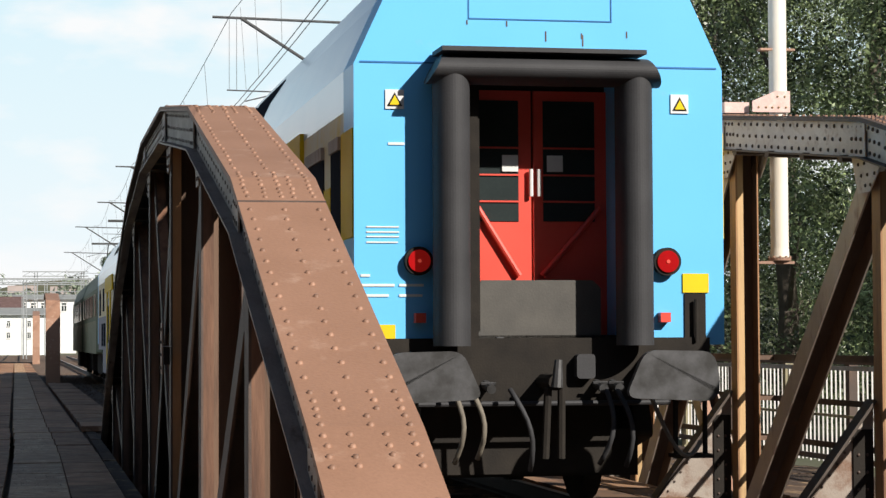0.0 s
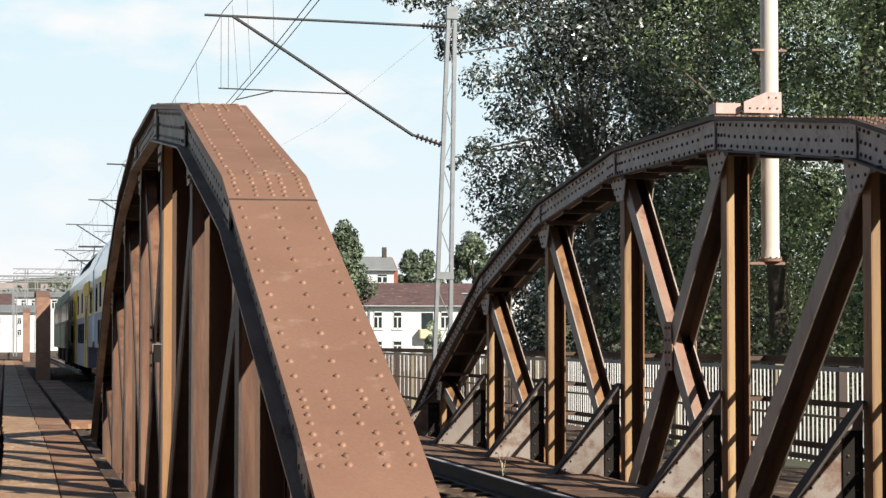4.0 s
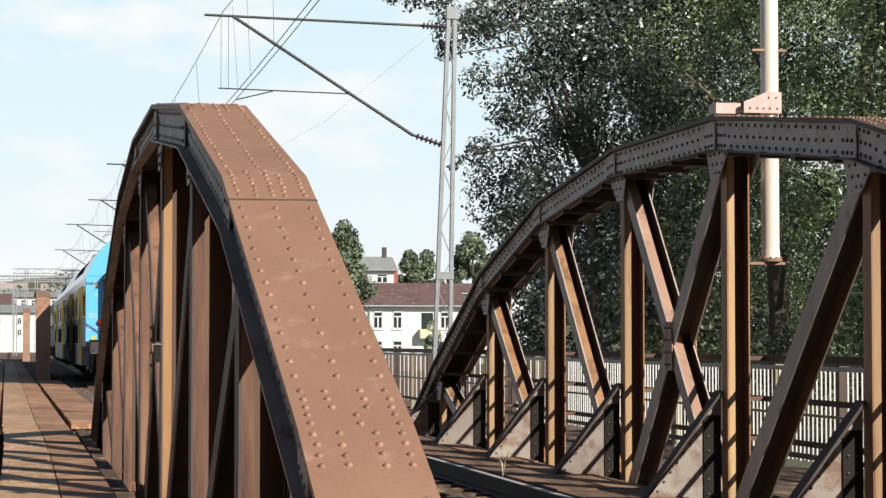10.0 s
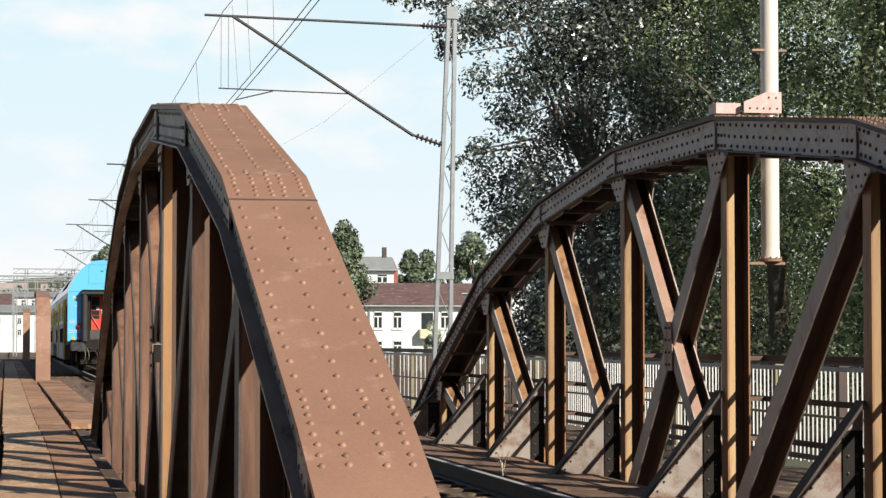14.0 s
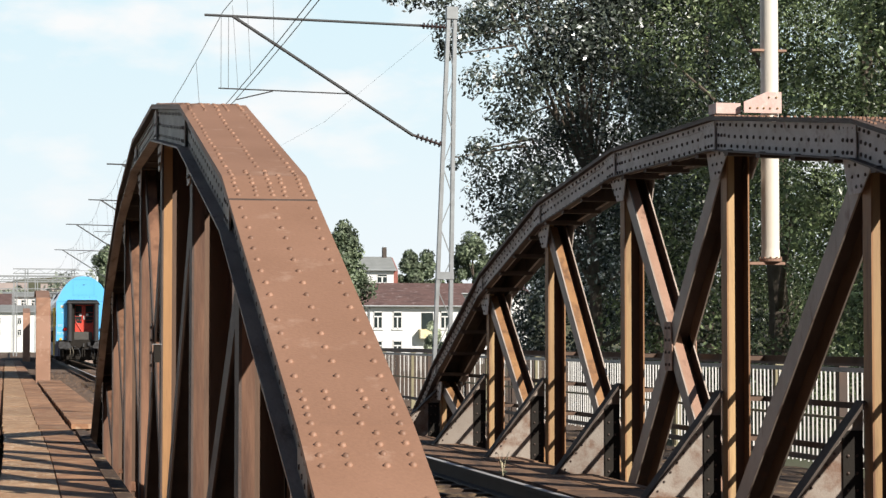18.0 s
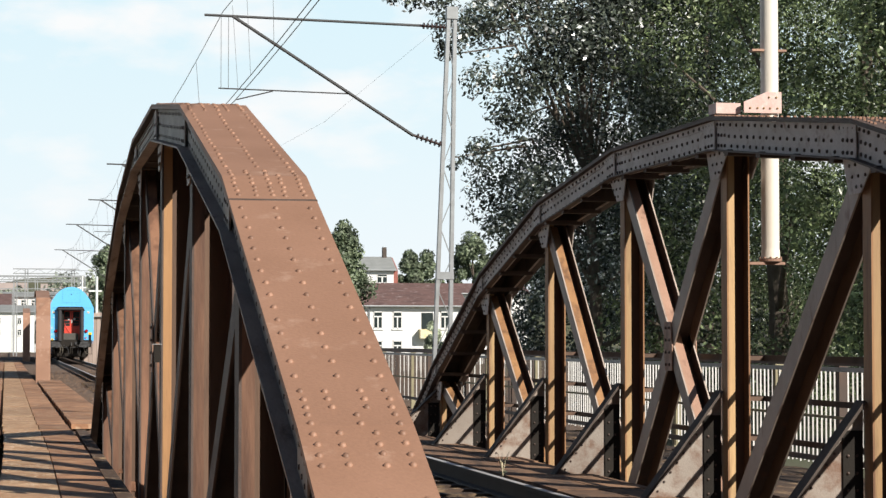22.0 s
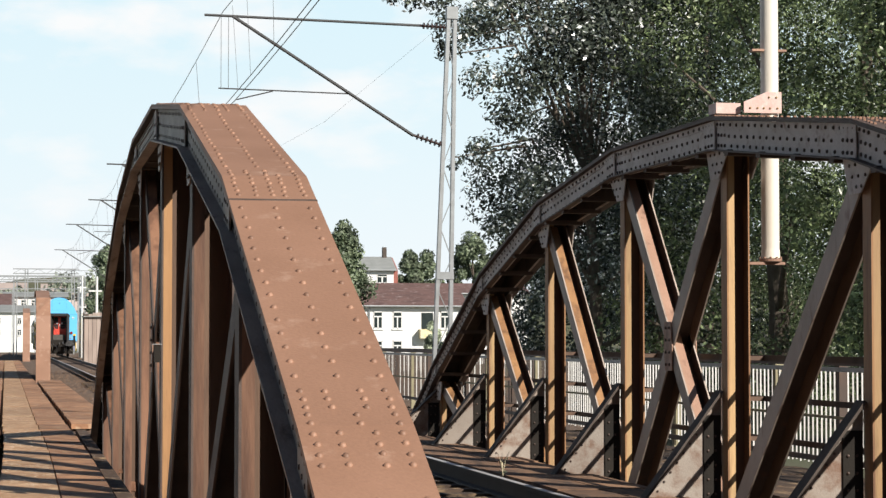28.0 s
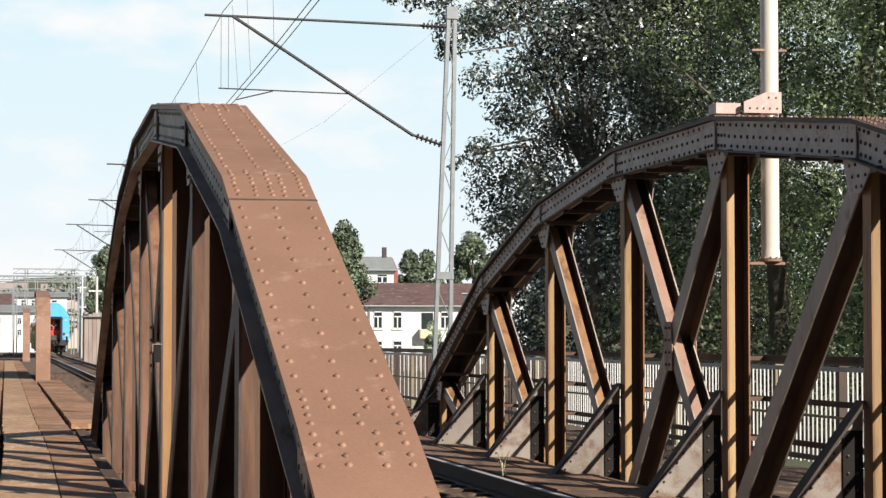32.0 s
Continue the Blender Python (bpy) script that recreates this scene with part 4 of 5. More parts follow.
    for s in (-1, 1):
        st = part("foot_step", Shape().box(*sorted((s * 1.02, s * 1.3)), -0.05, 0.2, 0.42, 0.45), BLACK, g)
        for x in (1.04, 1.27):
            part("hanger", Shape().box(s * x - 0.012, s * x + 0.012, 0.05, 0.1, 0.45, 0.95), BLACK, st)
    # draw hook, screw coupling, hoses
    part("hook", Shape().tube((0, -0.42, 1.0), (0, 0.0, 1.0), 0.06, n=10), BLACK, g)
    part("hook", Shape().tube((0.0, -0.42, 0.96), (0.02, -0.4, 1.16), 0.045, 0.03, n=10), GREYSTEEL, g)
    part("coupling_link", Shape().tube((-0.05, -0.36, 0.96), (-0.06, -0.3, 0.45), 0.03, n=8), BLACK, g)
    part("coupling_link", Shape().tube((0.05, -0.36, 0.96), (0.06, -0.3, 0.45), 0.03, n=8), BLACK, g)
    for x0, x1, z1 in ((-0.72, -0.72, 0.42), (-0.59, -0.55, 0.45), (0.42, 0.36, 0.4), (0.5, 0.56, 0.38), (-0.3, -0.16, 0.36)):
        h = Shape().pipe([(x0 + (x1 - x0) * u + 0.05 * math.sin(u * 3.1), -0.22 - 0.14 * math.sin(u * 3.0), 0.95 + (z1 - 0.95) * u) for u in (k / 8 for k in range(9))], 0.019, 8)
        part("brake_hose", h, RUBBER if x1 > -0.3 else HOSE, g, smooth=True)


def locomotive():
    g = thing("electric_locomotive", "two-tone green electric locomotive with raised pantograph", "locomotive")
    L = 16.0
    prof = [(-1.4, 1.0), (-1.4, 3.0), (-1.2, 3.55), (-0.7, 3.85), (0.7, 3.85), (1.2, 3.55), (1.4, 3.0), (1.4, 1.0)]
    lowp = [(-1.41, 0.95), (-1.41, 2.0), (1.41, 2.0), (1.41, 0.95)]
    nose = lambda k: [(x * (1 - 0.1 * k), z if z < 2 else z - 0.12 * k) for x, z in prof]
    part("body", Shape().loft([(x, 0.9, z) for x, z in prof], [(x, L - 0.9, z) for x, z in prof]), GREEN, g)
    part("cab", Shape().loft([(x, 0.0, z) for x, z in nose(1)], [(x, 0.9, z) for x, z in prof]), GREEN, g)
    part("cab", Shape().loft([(x, L - 0.9, z) for x, z in prof], [(x, L, z) for x, z in nose(1)]), GREEN, g)
    part("lower_body", Shape().loft([(x, 0.9, z) for x, z in lowp], [(x, L - 0.9, z) for x, z in lowp]), CREAM, g)
    for y in (1.3, 4.2, 5.9, 7.6, 9.3, 11.0, L - 2.2):
        part("window", Shape().box(-1.425, -1.4, y, y + 0.9, 2.15, 2.85), GLASS, g)
    for yb in (3.6, L - 3.6):
        bg = part("bogie", Shape().box(-1.2, 1.2, yb - 2, yb + 2, 0.3, 0.95), BLACK, g)
        for yw in (yb - 1.5, yb + 1.5):
            for s in (-0.75, 0.75):
                part("wheel", Shape().tube((s - 0.07, yw, 0.6), (s + 0.07, yw, 0.6), 0.6, n=20), BLACK, bg)
    pg = part("pantograph", Shape().tube((-0.5, 3.4, 3.95), (0.5, 3.4, 3.95), 0.04, n=6), WIRE, g)
    for s in (-0.4, 0.4):
        part("arm", Shape().tube((s, 3.4, 3.95), (s * 0.8, 4.6, 4.6), 0.025, n=6).tube((s * 0.8, 4.6, 4.6), (s * 0.7, 3.5, 5.25), 0.02, n=6), WIRE, pg)
    part("head", Shape().box(-0.95, 0.95, 3.3, 3.7, 5.24, 5.3), WIRE, pg)
    return g


def lie(y):
    """The pose of a vehicle whose rear end is at y along the track."""
    return pose(track_x(y), y, 0, 0, 0, math.degrees(math.atan2(track_x(y) - track_x(y + CAR), CAR)))


REAR = [(0.0, 15.45), (1.0, 20.85), (2.0, 26.3), (3.0, 31.6), (6.0, 47.7), (9.0, 63.8), (11.0, 74.5), (14.0, 91.4), (17.0, 108.6), (20.0, 126.3), (23.0, 143.5), (25.0, 155.0), (28.0, 172.0), (32.0, 195.0)]
last_coach = coach(True)
other_coaches = [coach(False)]
loco = locomotive()
loco_front = copy_thing(loco, pose(0, 120, 0))


# ---- trees and houses ----
def leaves(name, mat, parent, clumps, per, size, seed):
    """Many small bent leaves scattered in the clumps (centre, radius)."""
    rng = np.random.default_rng(seed)
    cs = np.array([c for c, r in clumps])
    rs = np.array([r for c, r in clumps])
    k = np.repeat(np.arange(len(clumps)), np.maximum(20, (per * np.minimum(1.3, (rs / rs.mean()) ** 2))).astype(int))
    n = len(k)
    d = rng.normal(size=(n, 3))
    d /= np.linalg.norm(d, axis=1)[:, None]
    p = cs[k] + d * (rs[k] * rng.uniform(0.35, 1.0, n) ** 0.7)[:, None]
    face = d * 0.9 + np.array((0, 0, 0.35)) + rng.normal(size=(n, 3)) * 0.5
    u = np.cross(face, rng.normal(size=(n, 3)))
    u /= np.linalg.norm(u, axis=1)[:, None]
    w = np.cross(face, u)
    w /= np.linalg.norm(w, axis=1)[:, None]
    s = size * rng.uniform(0.6, 1.3, n)[:, None]
    v = np.stack([p - u * s, p + w * s * 0.52, p + u * s, p - w * s * 0.52], axis=1).reshape(-1, 3)
    f = np.arange(4 * n).reshape(-1, 4)
    me = bpy.data.meshes.new(name)
    me.from_pydata(v.tolist(), [], f.tolist())
    me.materials.append(mat)
    ob = new(name, me)
    ob.parent = parent
    return ob


def tree(x, y, z, height, spread, seed, per=470, size=0.105, mat=None, lowest=0.12, clumps=90, extra=(), label="tall dark-green poplar with a dense ragged crown"):
    rnd = random.Random(seed)
    g = thing("tree", label, "tree", pose(x, y, z), group="trees on the bank")
    tr = Shape()
    p, r = Vector((0, 0, 0)), height * 0.022
    axis = []
    for k in range(8):
        q = p + Vector((rnd.uniform(-0.25, 0.25), rnd.uniform(-0.25, 0.25), height * 0.115))
        tr.tube(p, q, r, r * 0.84, 10)
        axis.append((p.copy(), r))
        p, r = q, r * 0.84
    cl = []
    for k in range(clumps):
        u = lowest + (1 - lowest) * (k + rnd.random()) / clumps
        wide = spread * (0.35 + 0.75 * math.sin(math.pi * min(1, 0.12 + 0.86 * u)))
        a = rnd.uniform(0, 2 * math.pi)
        dist = wide * math.sqrt(rnd.uniform(0.08, 1.0))
        c = Vector((math.cos(a) * dist, math.sin(a) * dist, height * u + rnd.uniform(-0.5, 0.5)))
        cl.append((tuple(c), rnd.uniform(0.55, 1.25) * height / 14))
        if k % 13 == 0:
            base, br = axis[min(7, int(u * 7.2))]
            mid = base.lerp(c, 0.55) + Vector((0, 0, 0.3))
            part("limb", Shape().tube(base, mid, br * 0.4, br * 0.25, 6).tube(mid, c, br * 0.25, br * 0.08, 6), BARK, g)
    for dx, dy, dz, r in extra:
        cl += [((dx + rnd.uniform(-0.5, 0.5) * r, dy + rnd.uniform(-1, 1), dz + rnd.uniform(-0.5, 0.5) * r), r * 0.55) for k in range(3)]
        base, br = axis[min(7, int(dz / height * 6))]
        part("limb", Shape().tube(base, (dx * 0.5, dy, dz + 0.5), br * 0.4, br * 0.22, 6).tube((dx * 0.5, dy, dz + 0.5), (dx, dy, dz), br * 0.22, 0.02, 6), BARK, g)
    part("trunk", tr, BARK, g)
    leaves("crown", mat or LEAF, g, cl, per, size, seed)
    return g


# the last three stand out of view, added to shade the lower crowns
for i, (x, y, h, sp, lo) in enumerate(((16.1, 60, 13.9, 2.9, 0.28), (21, 58, 18.5, 4.2, 0.1), (25.5, 62, 22, 4.5, 0.08), (22.5, 50, 17, 3.6, 0.06), (28, 54, 20, 4.5, 0.06), (20, 66, 17, 3.2, 0.06), (31, 62, 22, 5, 0.05), (24.6, 75, 18, 5.2, 0.03), (28.6, 78, 19, 5.2, 0.03), (32.4, 79, 20, 5.4, 0.03), (20.6, 78, 9, 4.0, 0.03), (24.8, 40.4, 16, 3.9, 0.03), (28.5, 35.6, 16, 4.2, 0.03), (32.6, 31.9, 16, 4.2, 0.03))):
    tree(1.35 * x, 1.35 * y, -3.4, 1.35 * h, 1.35 * sp, 11 + i, lowest=lo, per=300 if i == 0 else 470, mat=LEAF_SHADED if i in (0, 5, 10) else LEAF, extra=[tuple(1.35 * v for v in e) for e in ((-5.4, 0, 13.2, 0.7), (-4.6, 0, 13.3, 0.9), (-4.5, 0, 11.6, 0.6), (-3.6, 0, 12.2, 1.2), (-3.5, 0, 8.9, 0.7), (-4.0, 0, 8.7, 0.4), (-3.0, 0, 6.9, 0.8), (-3.4, 0, 13.2, 1.0), (-2.6, 0.4, 12.6, 1.3), (-1.8, 0, 13.4, 1.3), (-1.0, -0.4, 12.7, 1.3), (0.0, 0, 13.5, 1.4), (-2.9, 0, 11.0, 1.1), (-2.2, 0, 9.9, 1.2), (1.2, 0, 13.0, 1.4), (2.4, 0, 13.4, 1.4), (1.8, 0, 11.8, 1.4))] if i == 0 else ())


# ---- the mast on the truss and the overhead line ----
def truss_mast():
    g = thing("pole", "cream round steel post bolted upright to the bridge truss", "pole")
    x, y = 6.72, 18.72
    part("tube", Shape().tube((x, y, 2.02), (x, y, 6.6), 0.082, n=56), PIPE, g)
    ring = Shape()
    for k in range(10):
        a = k * 0.628
        ring.dome((x + 0.098 * math.cos(a), y + 0.098 * math.sin(a), 2.05), (0, 0, 1), 0.012, 0.014, 6)
    tagged(part("bolts", ring, RUSTWEB, g), kind="stuff")
    part("base_cup", Shape().tube((x, y, 2.051), (x, y, 2.13), 0.088, 0.084, n=40), PIPE, g)
    part("flange", Shape().tube((x, y, 2.02), (x, y, 2.045), 0.105, n=24), RUSTWEB, g)
    part("collar", Shape().bar((x - 0.18, y, 3.96), (x + 0.15, y, 3.96), 0.1, 0.02, side=(0, 1, 0)), RUSTWEB, g)
    foot = part("saddle", Shape().box(6.2, 6.435, y - 0.02, y + 0.2, 3.372, 3.47), PINK, g, "faded pink steel saddle on the top plate")
    part("gusset", Shape().prism([(6.44, 3.375), (6.8, 3.375), (6.8, 3.57), (6.66, 3.57), (6.44, 3.475)], "y", y - 0.1, y - 0.08), PINK, foot)
    bo = Shape()
    for px, pz in ((6.5, 3.42), (6.57, 3.42), (6.63, 3.42), (6.69, 3.42), (6.76, 3.42), (6.68, 3.52), (6.75, 3.52)):
        bo.dome((px, y - 0.1, pz), (0, -1, 0), 0.012, 0.012, 6)
    tagged(part("bolts", bo, OCHRE, foot), kind="stuff")
    part("bracket", Shape().box(6.5, 6.84, y - 0.06, y + 0.02, 1.99, 2.015), RUSTWEB, g)
    return g


def cable(pts, r):
    return Shape().pipe(pts, r, 5)


def catenary_mast(y, dx, first):
    """A lattice mast beside the track with its bracket arm."""
    x = line(y) + 3.1 + dx
    g = thing("catenary_mast", "grey lattice steel mast with bracket arm over the track", "mast", group="catenary masts")
    top = 6.8
    for s in (-1, 1):
        part("leg", Shape().loft([(x + s * 0.15 + a * 0.03, y + b * 0.05, -0.5) for a, b in ((-1, -1), (1, -1), (1, 1), (-1, 1))],
                                 [(x + 0.207 + s * 0.052 + a * 0.03, y + b * 0.05, top) for a, b in ((-1, -1), (1, -1), (1, 1), (-1, 1))]), GALV, g)
    n = 14
    for k in range(n):
        z0, z1 = -0.4 + (top + 0.3) * k / n, -0.4 + (top + 0.3) * (k + 1) / n
        w0, w1 = [0.18 - 0.11 * (z + 0.5) / 7.3 for z in (z0, z1)]
        c0, c1 = [x + 0.207 * (z + 0.5) / 7.3 for z in (z0, z1)]
        s = 1 if k % 2 else -1
        part("lacing", Shape().bar((c0 - s * w0 * 0.8, y - 0.03, z0), (c1 + s * w1 * 0.8, y - 0.03, z1), 0.034, 0.01, side=(0, 1, 0)), GALV, g)
    part("tie_plate", Shape().box(x - 0.06, x + 0.23, y - 0.06, y + 0.06, 2.3, 2.42), GALV, g)
    part("cap", Shape().box(x + 0.11, x + 0.3, y - 0.07, y + 0.07, top - 0.2, top), GALV, g)
    arm = part("top_tube", Shape().tube((x - 0.34, y, 6.48), (x - 3.87, y, 6.555), 0.022, n=10), WIRE, g, "dark bracket arm tube")
    part("stay_tube", Shape().tube((x - 0.44, y, 4.66), (x - 3.42, y, 6.55), 0.027, n=10), WIRE, g)
    part("registration_tube", Shape().tube((x - 1.5, y, 5.325), (x - 3.64, y, 5.37), 0.011, n=8), WIRE, g)
    part("steady_arm", Shape().tube((x - 2.76, y, 5.34), (x - 3.35, y, 5.19), 0.01, n=6), WIRE, g)
    for x0, z0, x1, z1 in ((x + 0.14, 6.46, x - 0.34, 6.48), (x + 0.08, 4.5, x - 0.45, 4.67)):
        ins = Shape()
        for k in range(6):
            u = 0.15 + 0.14 * k
            c = Vector((x0 + (x1 - x0) * u, y, z0 + (z1 - z0) * u))
            d = Vector((x1 - x0, 0, z1 - z0)).normalized()
            ins.tube(c - d * 0.012, c + d * 0.012, 0.055, n=10)
        ins.tube((x0, y, z0), (x1, y, z1), 0.022, n=8)
        part("insulator", ins, INSUL, g)
    if first:
        for dx in (-3.6, -3.48):
            part("hanger", Shape().tube((x + dx, y, 6.55), (x + dx, y, 5.38), 0.004, n=5), WIRE, g)
    return g


MASTS = ((34.6, 0.0), (64.6, -0.18), (81.2, -0.1), (98.6, -0.45), (126.5, -0.35))


def overhead_line():
    g = thing("overhead_line", "thin dark contact and carrier wires with droppers", "overhead wire")
    sup = [6.0] + [y for y, dx in MASTS] + [160.0, 210.0]
    for name, off, z, sag, r in (("carrier_wire", -0.47, 6.62, 0.35, 0.006), ("contact_wire", -0.36, 5.18, 0.0, 0.0065), ("contact_wire", -0.27, 5.18, 0.0, 0.0065)):
        pts = []
        for a, b in zip(sup, sup[1:]):
            for k in range(8):
                u = k / 8
                y = a + (b - a) * u
                pts.append((track_x(y) + off + (-0.3 * max(0, (34.6 - max(y, 12)) / 22.6)), y, z - 4 * sag * u * (1 - u)))
        part(name, cable(pts, r), WIRE, g)
    for a, b in zip(sup[1:5], sup[2:6]):
        n = int((b - a) / 5)
        for k in range(1, n + 1):
            u = k / (n + 1)
            y = a + (b - a) * u
            part("dropper", Shape().tube((track_x(y) - 0.46, y, 6.62 - 1.4 * u * (1 - u)), (track_x(y) - 0.36, y, 5.18), 0.005, n=4), WIRE, g)
    part("feeder_wire", cable([(track_x(y) + 3.28, y, 6.62 - 0.3 * math.sin(k * 1.57)) for k, y in enumerate((34.6, 48.8, 63.0, 71.0, 79.0, 87.0, 95.5))], 0.002), WIRE, g)
    for y in (28.2, 31.3, 33.2):
        part("dropper", Shape().tube((track_x(y) - 0.47, y, 6.5), (track_x(y) - 0.36 - 0.013 * (34.6 - y), y, 5.18), 0.0035, n=4), WIRE, g)
    return g


truss_mast()
for i, (y, dx) in enumerate(MASTS):
    catenary_mast(y, dx, i == 0)
overhead_line()


# ---- houses, far yard and hill ----
def gable_house(name, x0, x1, y0, y1, z0, eave, ridge, wall, roof, label, windows, chimney=None):
    g = thing(name, label, "house")
    part("wall", Shape().box(x0, x1, y0, y1, z0, eave), wall, g)
    ym = (y0 + y1) / 2
    r = part("roof", Shape().prism([(y0 - 0.6, eave - 0.1), (ym, ridge), (y1 + 0.6, eave - 0.1)], "x", x0 - 0.4, x1 + 0.4), roof, g)
    part("gutter", Shape().tube((x0 - 0.4, y0 - 0.66, eave - 0.1), (x1 + 0.4, y0 - 0.66, eave - 0.1), 0.09, n=8), GALV, r)
    if chimney:
        part("chimney", Shape().box(chimney - 0.28, chimney + 0.28, ym - 0.4, ym + 0.4, eave, ridge + 1.35), DARKST, r, "sooty dark chimney")
    for wx, wz, ww, wh in windows:
        w = part("window", Shape().box(wx - ww / 2, wx + ww / 2, y0 - 0.03, y0 - 0.005, wz, wz + wh), GLASS, g)
        for a, b, c, d in ((-0.5, -0.42, 0, 1), (0.42, 0.5, 0, 1), (-0.06, 0.06, 0, 0.68), (-0.5, 0.5, 0.93, 1), (-0.5, 0.5, 0, 0.06), (-0.5, 0.5, 0.66, 0.73)):
            part("frame", Shape().box(wx + a * ww, wx + b * ww, y0 - 0.06, y0 - 0.031, wz + c * wh, wz + d * wh), PLASTER, w)
        part("sill", Shape().box(wx - ww * 0.62, wx + ww * 0.62, y0 - 0.14, y0 - 0.004, wz - 0.12, wz - 0.005), PLASTER, w)
    return g


gable_house("house", 33.0, 47.5, 230, 240, -4, 5.1, 6.8, PLASTER, TILE, "white plastered house with brown tiled roof and tall windows",
            [(x, z, 1.0, 1.9) for x in (37.8, 39.95, 45.2) for z in (2.55, -0.6)])
part("drain_pipe", Shape().tube((36.85, 229.8, -3), (36.85, 229.8, 5.0), 0.07, n=8), GALV, bpy.data.objects["house"])
bal = part("balcony", Shape().box(42.3, 44.2, 228.9, 229.98, 1.5, 2.5), STRAW, bpy.data.objects["house"], "small cream balcony")
part("balcony_door", Shape().box(42.6, 43.9, 229.95, 229.99, 2.5, 4.3), GLASS, bal)
gable_house("house", 44.0, 51.55, 300, 309, -3, 11.3, 13.3, PLASTER, SLATE, "pale house with a grey roof and brick gable", [(49.9, 9.4, 1.6, 1.3), (47.3, 9.4, 1.2, 1.3)], 50.95)
part("gable", Shape().prism([(300, 9), (300, 11.3), (304.5, 13.2), (309, 11.3), (309, 9)], "x", 51.56, 52.15), BRICK, bpy.data.objects["house.001"])
gable_house("house", 33, 62, 262, 270, -3, 7.2, 8.5, PLASTER, TILE, "long low house with a dark tiled roof", [(x, 5.2, 1.0, 1.3) for x in (50, 53, 56, 59)])
gable_house("factory", -46, 3.2, 420, 440, -2, 6.8, 8.2, PLASTER, SLATE, "white flat factory building with small dark windows", [(x, z, 0.7, 1.2) for x in (-8, -4.5, -0.6, 0.9) for z in (4.4, 2.2)])
gable_house("factory", -26, -2.2, 470, 490, -2, 8.9, 11.5, BRICK, TILE, "red-brick works building behind the yard", [])
gable_house("factory", -4, 9.5, 480, 492, -2, 11.0, 12.0, PLASTER, SLATE, "pale yard building with rows of windows", [(-2 + 2.2 * k, 8.2, 1.2, 2) for k in range(5)])

for i, (x, y, z, h, sp, lab) in enumerate(((22.2, 150, -3, 11.9, 1.6, "round green garden tree"), (60.5, 330, -2, 16.2, 4.2, "green tree behind the houses"), (69.0, 330, -2, 19, 4.5, "green tree behind the houses"), (76, 330, 0, 17, 5.0, "green tree behind the houses"),
                                          (42.4, 222, -4, 6.4, 1.0, "pale garden shrub against the house wall"), (44.2, 221, -4, 5.6, 1.2, "pale garden shrub against the house wall"), (7.65, 205, -1, 10.9, 1.25, "dark green tree beside the line"), (8.6, 212, -1, 10.2, 1.5, "dark green tree beside the line"))):
    tree(x, y, z, h, sp, 60 + i, per=320, size=0.16 if y < 300 else 0.3, mat=LEAF_PALE if sp < 1.4 and y > 215 else LEAF2, lowest=0.12, clumps=60, label=lab)


def gantry(y, x0, x1, z, legs):
    g = thing("catenary_gantry", "pale lattice gantry spanning the far tracks", "gantry", group="catenary gantries")
    for dz in (0.0, 0.55):
        part("beam", Shape().bar((x0, y, z + dz), (x1, y, z + dz), 0.12, 0.12, side=(0, 1, 0)), GALV, g)
    n = int((x1 - x0) / 0.9)
    for k in range(n):
        a = x0 + (x1 - x0) * k / n
        part("lacing", Shape().bar((a, y, z + 0.55 * (k % 2)), (a + (x1 - x0) / n, y, z + 0.55 * ((k + 1) % 2)), 0.05, 0.05, side=(0, 1, 0)), GALV, g)
    for lx in legs:
        for s in (-0.16, 0.16):
            part("leg", Shape().box(lx + s - 0.06, lx + s + 0.06, y - 0.06, y + 0.06, -0.6, z + 0.5), GALV, g)
    return g


gantry(262, -1.2, 6.6, 9.3, (0.4, 5.9))
gantry(300, -14, 8.0, 9.6, (1.8, 7.6))
gantry(235, -12, 6.6, 7.6, (-0.8, 6.4))
gantry(350, -20, 12, 9.0, (-1.5, 3.4, 9.0))


def yard_mast(x, y, h, arm, label):
    g = thing("yard_mast", label, "mast", pose(x, y, -0.5), group="yard masts")
    part("post", Shape().tube((0, 0, 0), (0, 0, h), 0.11, 0.08, 8), WHITE, g)
    for z in (h - 1.05, h - 2.75):
        part("cross_arm", Shape().box(-arm, 0.35, -0.05, 0.05, z, z + 0.1), WHITE, g)
    return g


yard_mast(5.0, 150, 6.2, 0.55, "white mast with two short arms")
yard_mast(5.08, 190, 7.4, 0.3, "white signal mast beside the line")
yard_mast(5.55, 215, 8.0, 0.3, "white signal mast beside the line")

hut = thing("hut", "grey weathered board hut beside the line", "hut")
for k in range(7):
    part("board", Shape().box(3.9 + 0.26 * k, 4.14 + 0.26 * k, 140, 140.05, -0.4, 3.1 - 0.03 * (k - 3) ** 2), BOARD, hut)
part("side_wall", Shape().box(3.85, 3.9, 140, 143, -0.4, 3.1), STEEL, hut)
part("back_wall", Shape().box(3.9, 5.8, 142.95, 143, -0.4, 3.0), STEEL, hut)
part("roof", Shape().box(3.8, 5.9, 139.8, 143.2, 2.8, 2.86), SLATE, hut)


def hill_top(x):
    return 25 + 4 * math.sin(x * 0.021) + 2 * math.sin(x * 0.083 + 1)


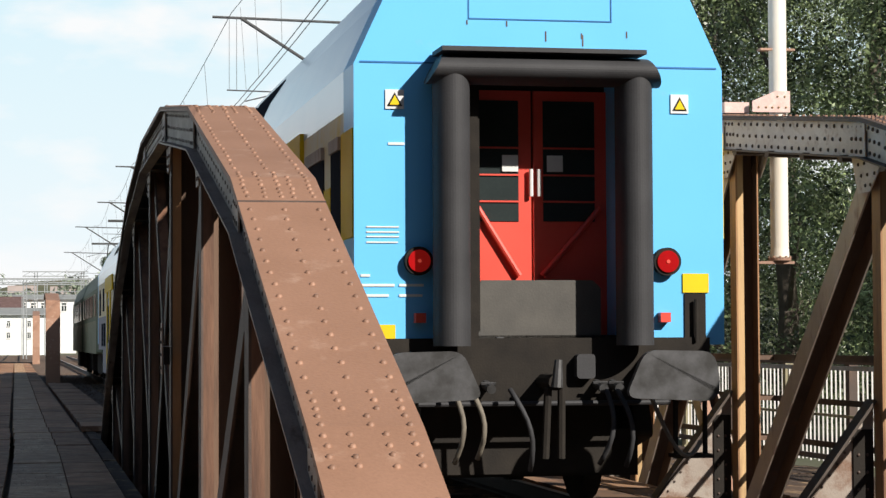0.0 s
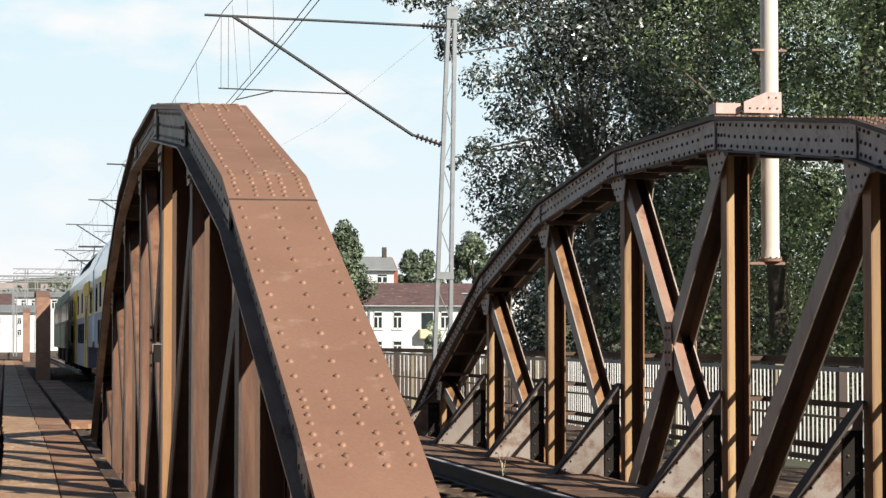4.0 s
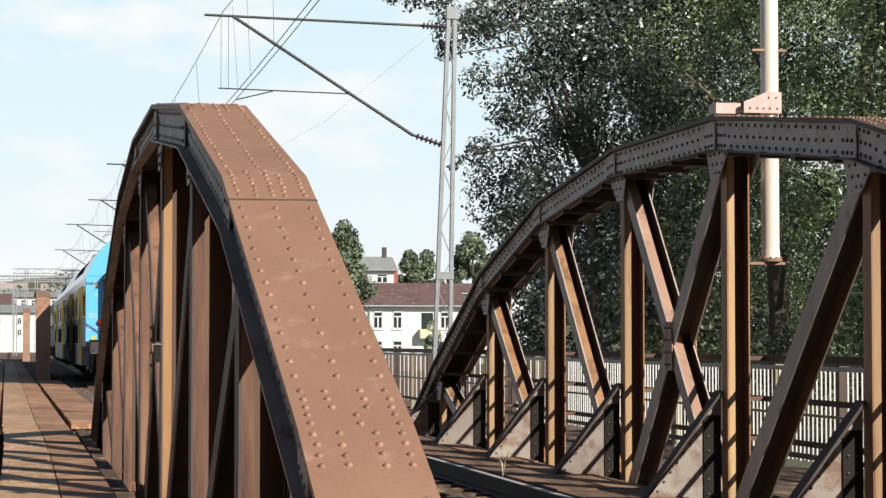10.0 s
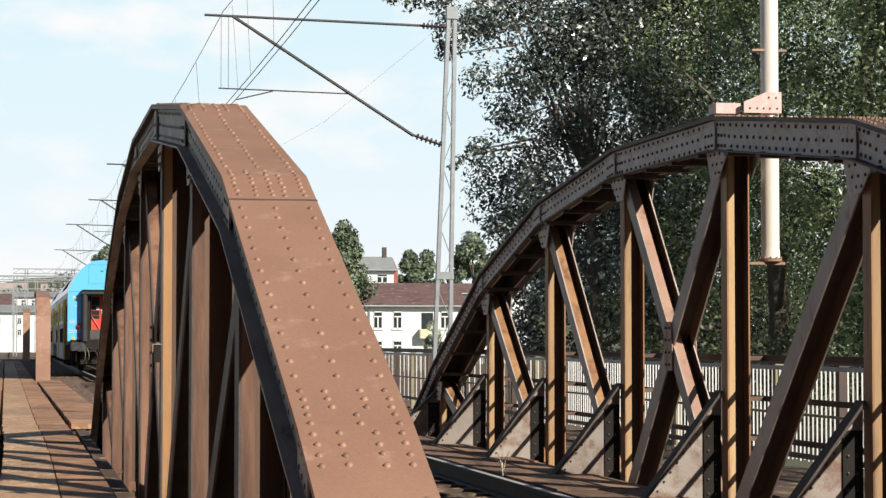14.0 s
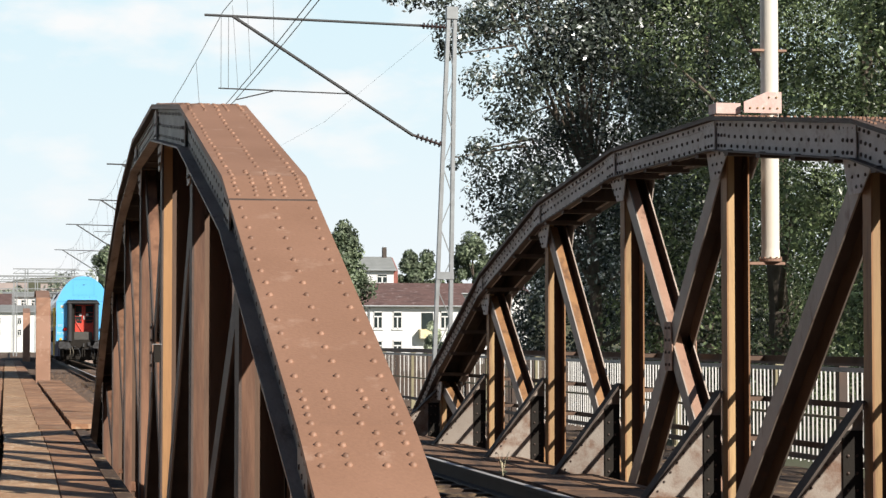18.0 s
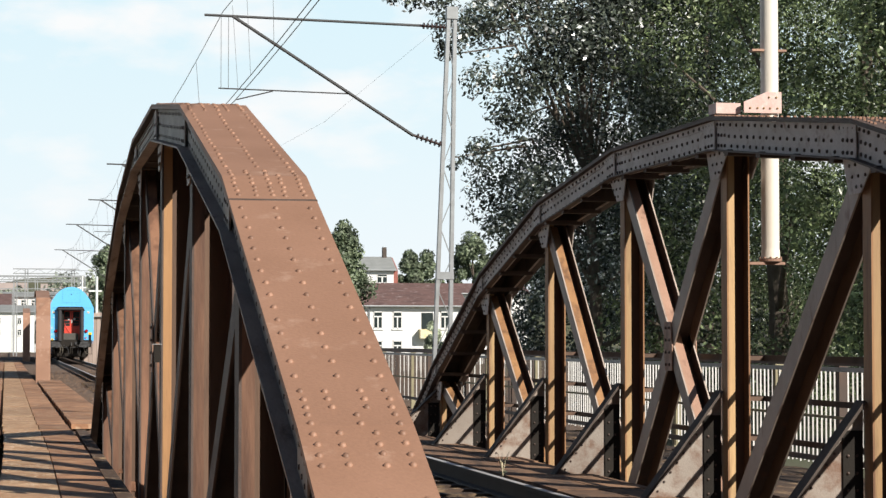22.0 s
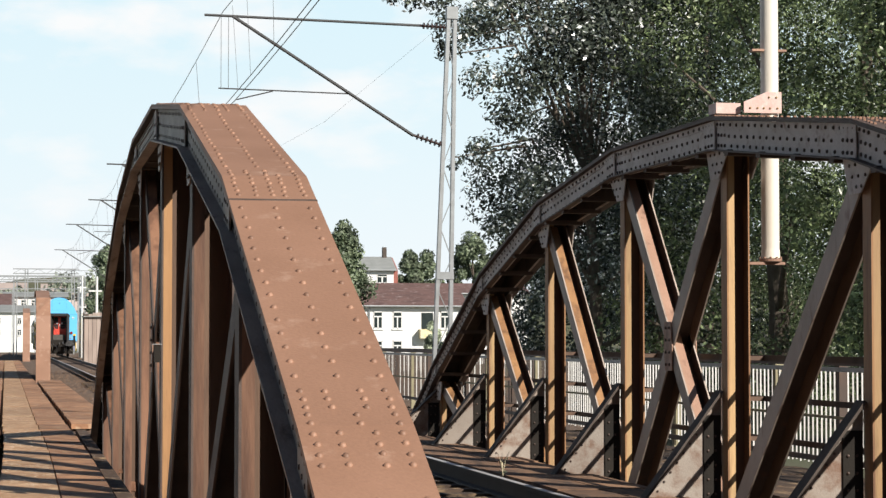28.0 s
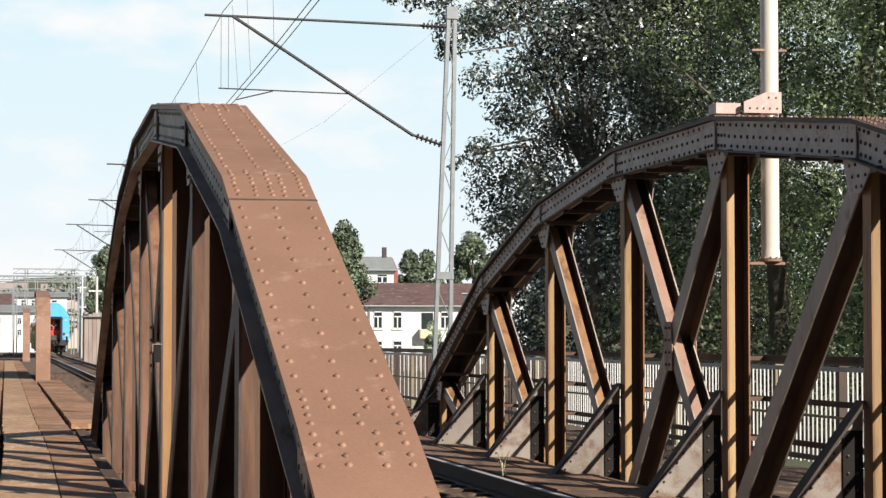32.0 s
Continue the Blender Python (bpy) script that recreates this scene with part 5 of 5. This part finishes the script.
def hill():
    """A long wooded rise with houses far behind the yard."""
    s = Shape()
    rnd = random.Random(9)
    xs = [-400 + 20 * i for i in range(50)]
    for a, b in zip(xs, xs[1:]):
        za, zb = [hill_top(x) for x in (a, b)]
        s.add([(a, 800, -3), (b, 800, -3), (b, 900, zb), (a, 900, za), (b, 1100, -3), (a, 1100, -3)], [(0, 1, 2, 3), (3, 2, 4, 5)])
    solid("backdrop", s, GROUND, "far wooded hillside", kind="structure")


hill()


def far_woods():
    rng = random.Random(21)
    g = thing("woodland", "far hillside woods and hedges", "trees", kind="stuff")
    cl = [((x, 860 + rng.uniform(-40, 20), 12 + 12 * rng.random()), rng.uniform(3.5, 7)) for x in (rng.uniform(-60, 130) for k in range(70))]
    cl += [((x, 560 + rng.uniform(-30, 30), 4 + 4 * rng.random()), rng.uniform(2.5, 4.5)) for x in (rng.uniform(-25, 80) for k in range(40))]
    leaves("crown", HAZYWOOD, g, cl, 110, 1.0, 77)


far_woods()
rnd = random.Random(31)
for k in range(11):
    x, y = -32 + 7.5 * k + rnd.uniform(-2, 2), rnd.uniform(600, 690)
    z = rnd.uniform(6, 11)
    gable_house("house", x, x + rnd.uniform(7, 12), y, y + 9, -3, z, z + 3.5, FARWALL, FARROOF, "far house on the hillside, haze in its colours", [(x + 1.5 + 2.2 * j, z - 2.6, 1.1, 1.5) for j in range(3)])
for k in range(26):
    x, u = -45 + 4.6 * k + rnd.uniform(-2, 2), 0.15 + 0.6 * ((k * 0.618) % 1.0)
    y, z = 800 + 100 * u, -3 + (hill_top(x) + 3) * u
    w = rnd.uniform(6, 11)
    gable_house("house", x, x + w, y, y + 8, z - 3, z + 4.5, z + 7.5, FARWALL, FARROOF, "far house on the hillside, haze in its colours", [(x + w * j, z + 1.6, 1.2, 1.6) for j in (0.2, 0.5, 0.8)])


def skylight_screen():
    """An unseen dark screen behind and beside the viewpoint, added to block skylight; it closes the place."""
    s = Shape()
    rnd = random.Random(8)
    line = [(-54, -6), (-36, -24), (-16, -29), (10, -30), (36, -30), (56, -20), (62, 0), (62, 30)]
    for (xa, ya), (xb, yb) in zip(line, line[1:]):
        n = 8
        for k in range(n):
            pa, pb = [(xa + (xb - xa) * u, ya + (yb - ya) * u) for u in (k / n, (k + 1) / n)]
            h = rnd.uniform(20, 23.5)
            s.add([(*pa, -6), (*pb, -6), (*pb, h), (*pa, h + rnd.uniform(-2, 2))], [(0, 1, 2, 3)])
    solid("backdrop", s, SCREEN, "unseen dark screen added to block skylight", kind="structure")


skylight_screen()

box = thing("junction_box", "small junction box bolted to the truss, coloured dark for shade", "junction box")
# the black housing carries the shade of its place in its colour
part("housing", Shape().box(1.097, 1.15, 18.4, 18.47, 1.112, 1.262), BLACK, box)
part("lid", Shape().box(1.085, 1.163, 18.39, 18.475, 1.264, 1.27), GALV, box, "pale metal lid")
part("clamp", Shape().box(1.11, 1.148, 18.471, 18.6, 1.14, 1.22), DARKST, box)


def weed(x, y, h, seed):
    rnd = random.Random(seed)
    g = thing("weed", "small yellow-green weed beside the rail", "plant", pose(x, y, -0.12))
    for k in range(5):
        a = rnd.uniform(0, 6.28)
        part("stalk", Shape().pipe([(0, 0, 0), (0.02 * math.cos(a), 0.02 * math.sin(a), h * 0.5), (0.07 * math.cos(a), 0.07 * math.sin(a), h * rnd.uniform(0.7, 1.0))], 0.0025, 4), STRAW, g)
    leaves("leaf_tuft", LEAF2, g, [((rnd.uniform(-0.05, 0.05), rnd.uniform(-0.05, 0.05), h * rnd.uniform(0.1, 0.8)), 0.04) for k in range(4)], 6, 0.011, seed)
    return g


weed(4.92, 21.9, 0.28, 3)


def motions():
    for k, v in enumerate([last_coach] + other_coaches):
        walk(v, [(t, lie(y + GAP * k)) for t, y in REAR])
    walk(loco, [(t, lie(y + GAP * 2)) for t, y in REAR])
    walk(loco_front, [(t, lie(y + GAP * 2 + 16.4)) for t, y in REAR])


motions()
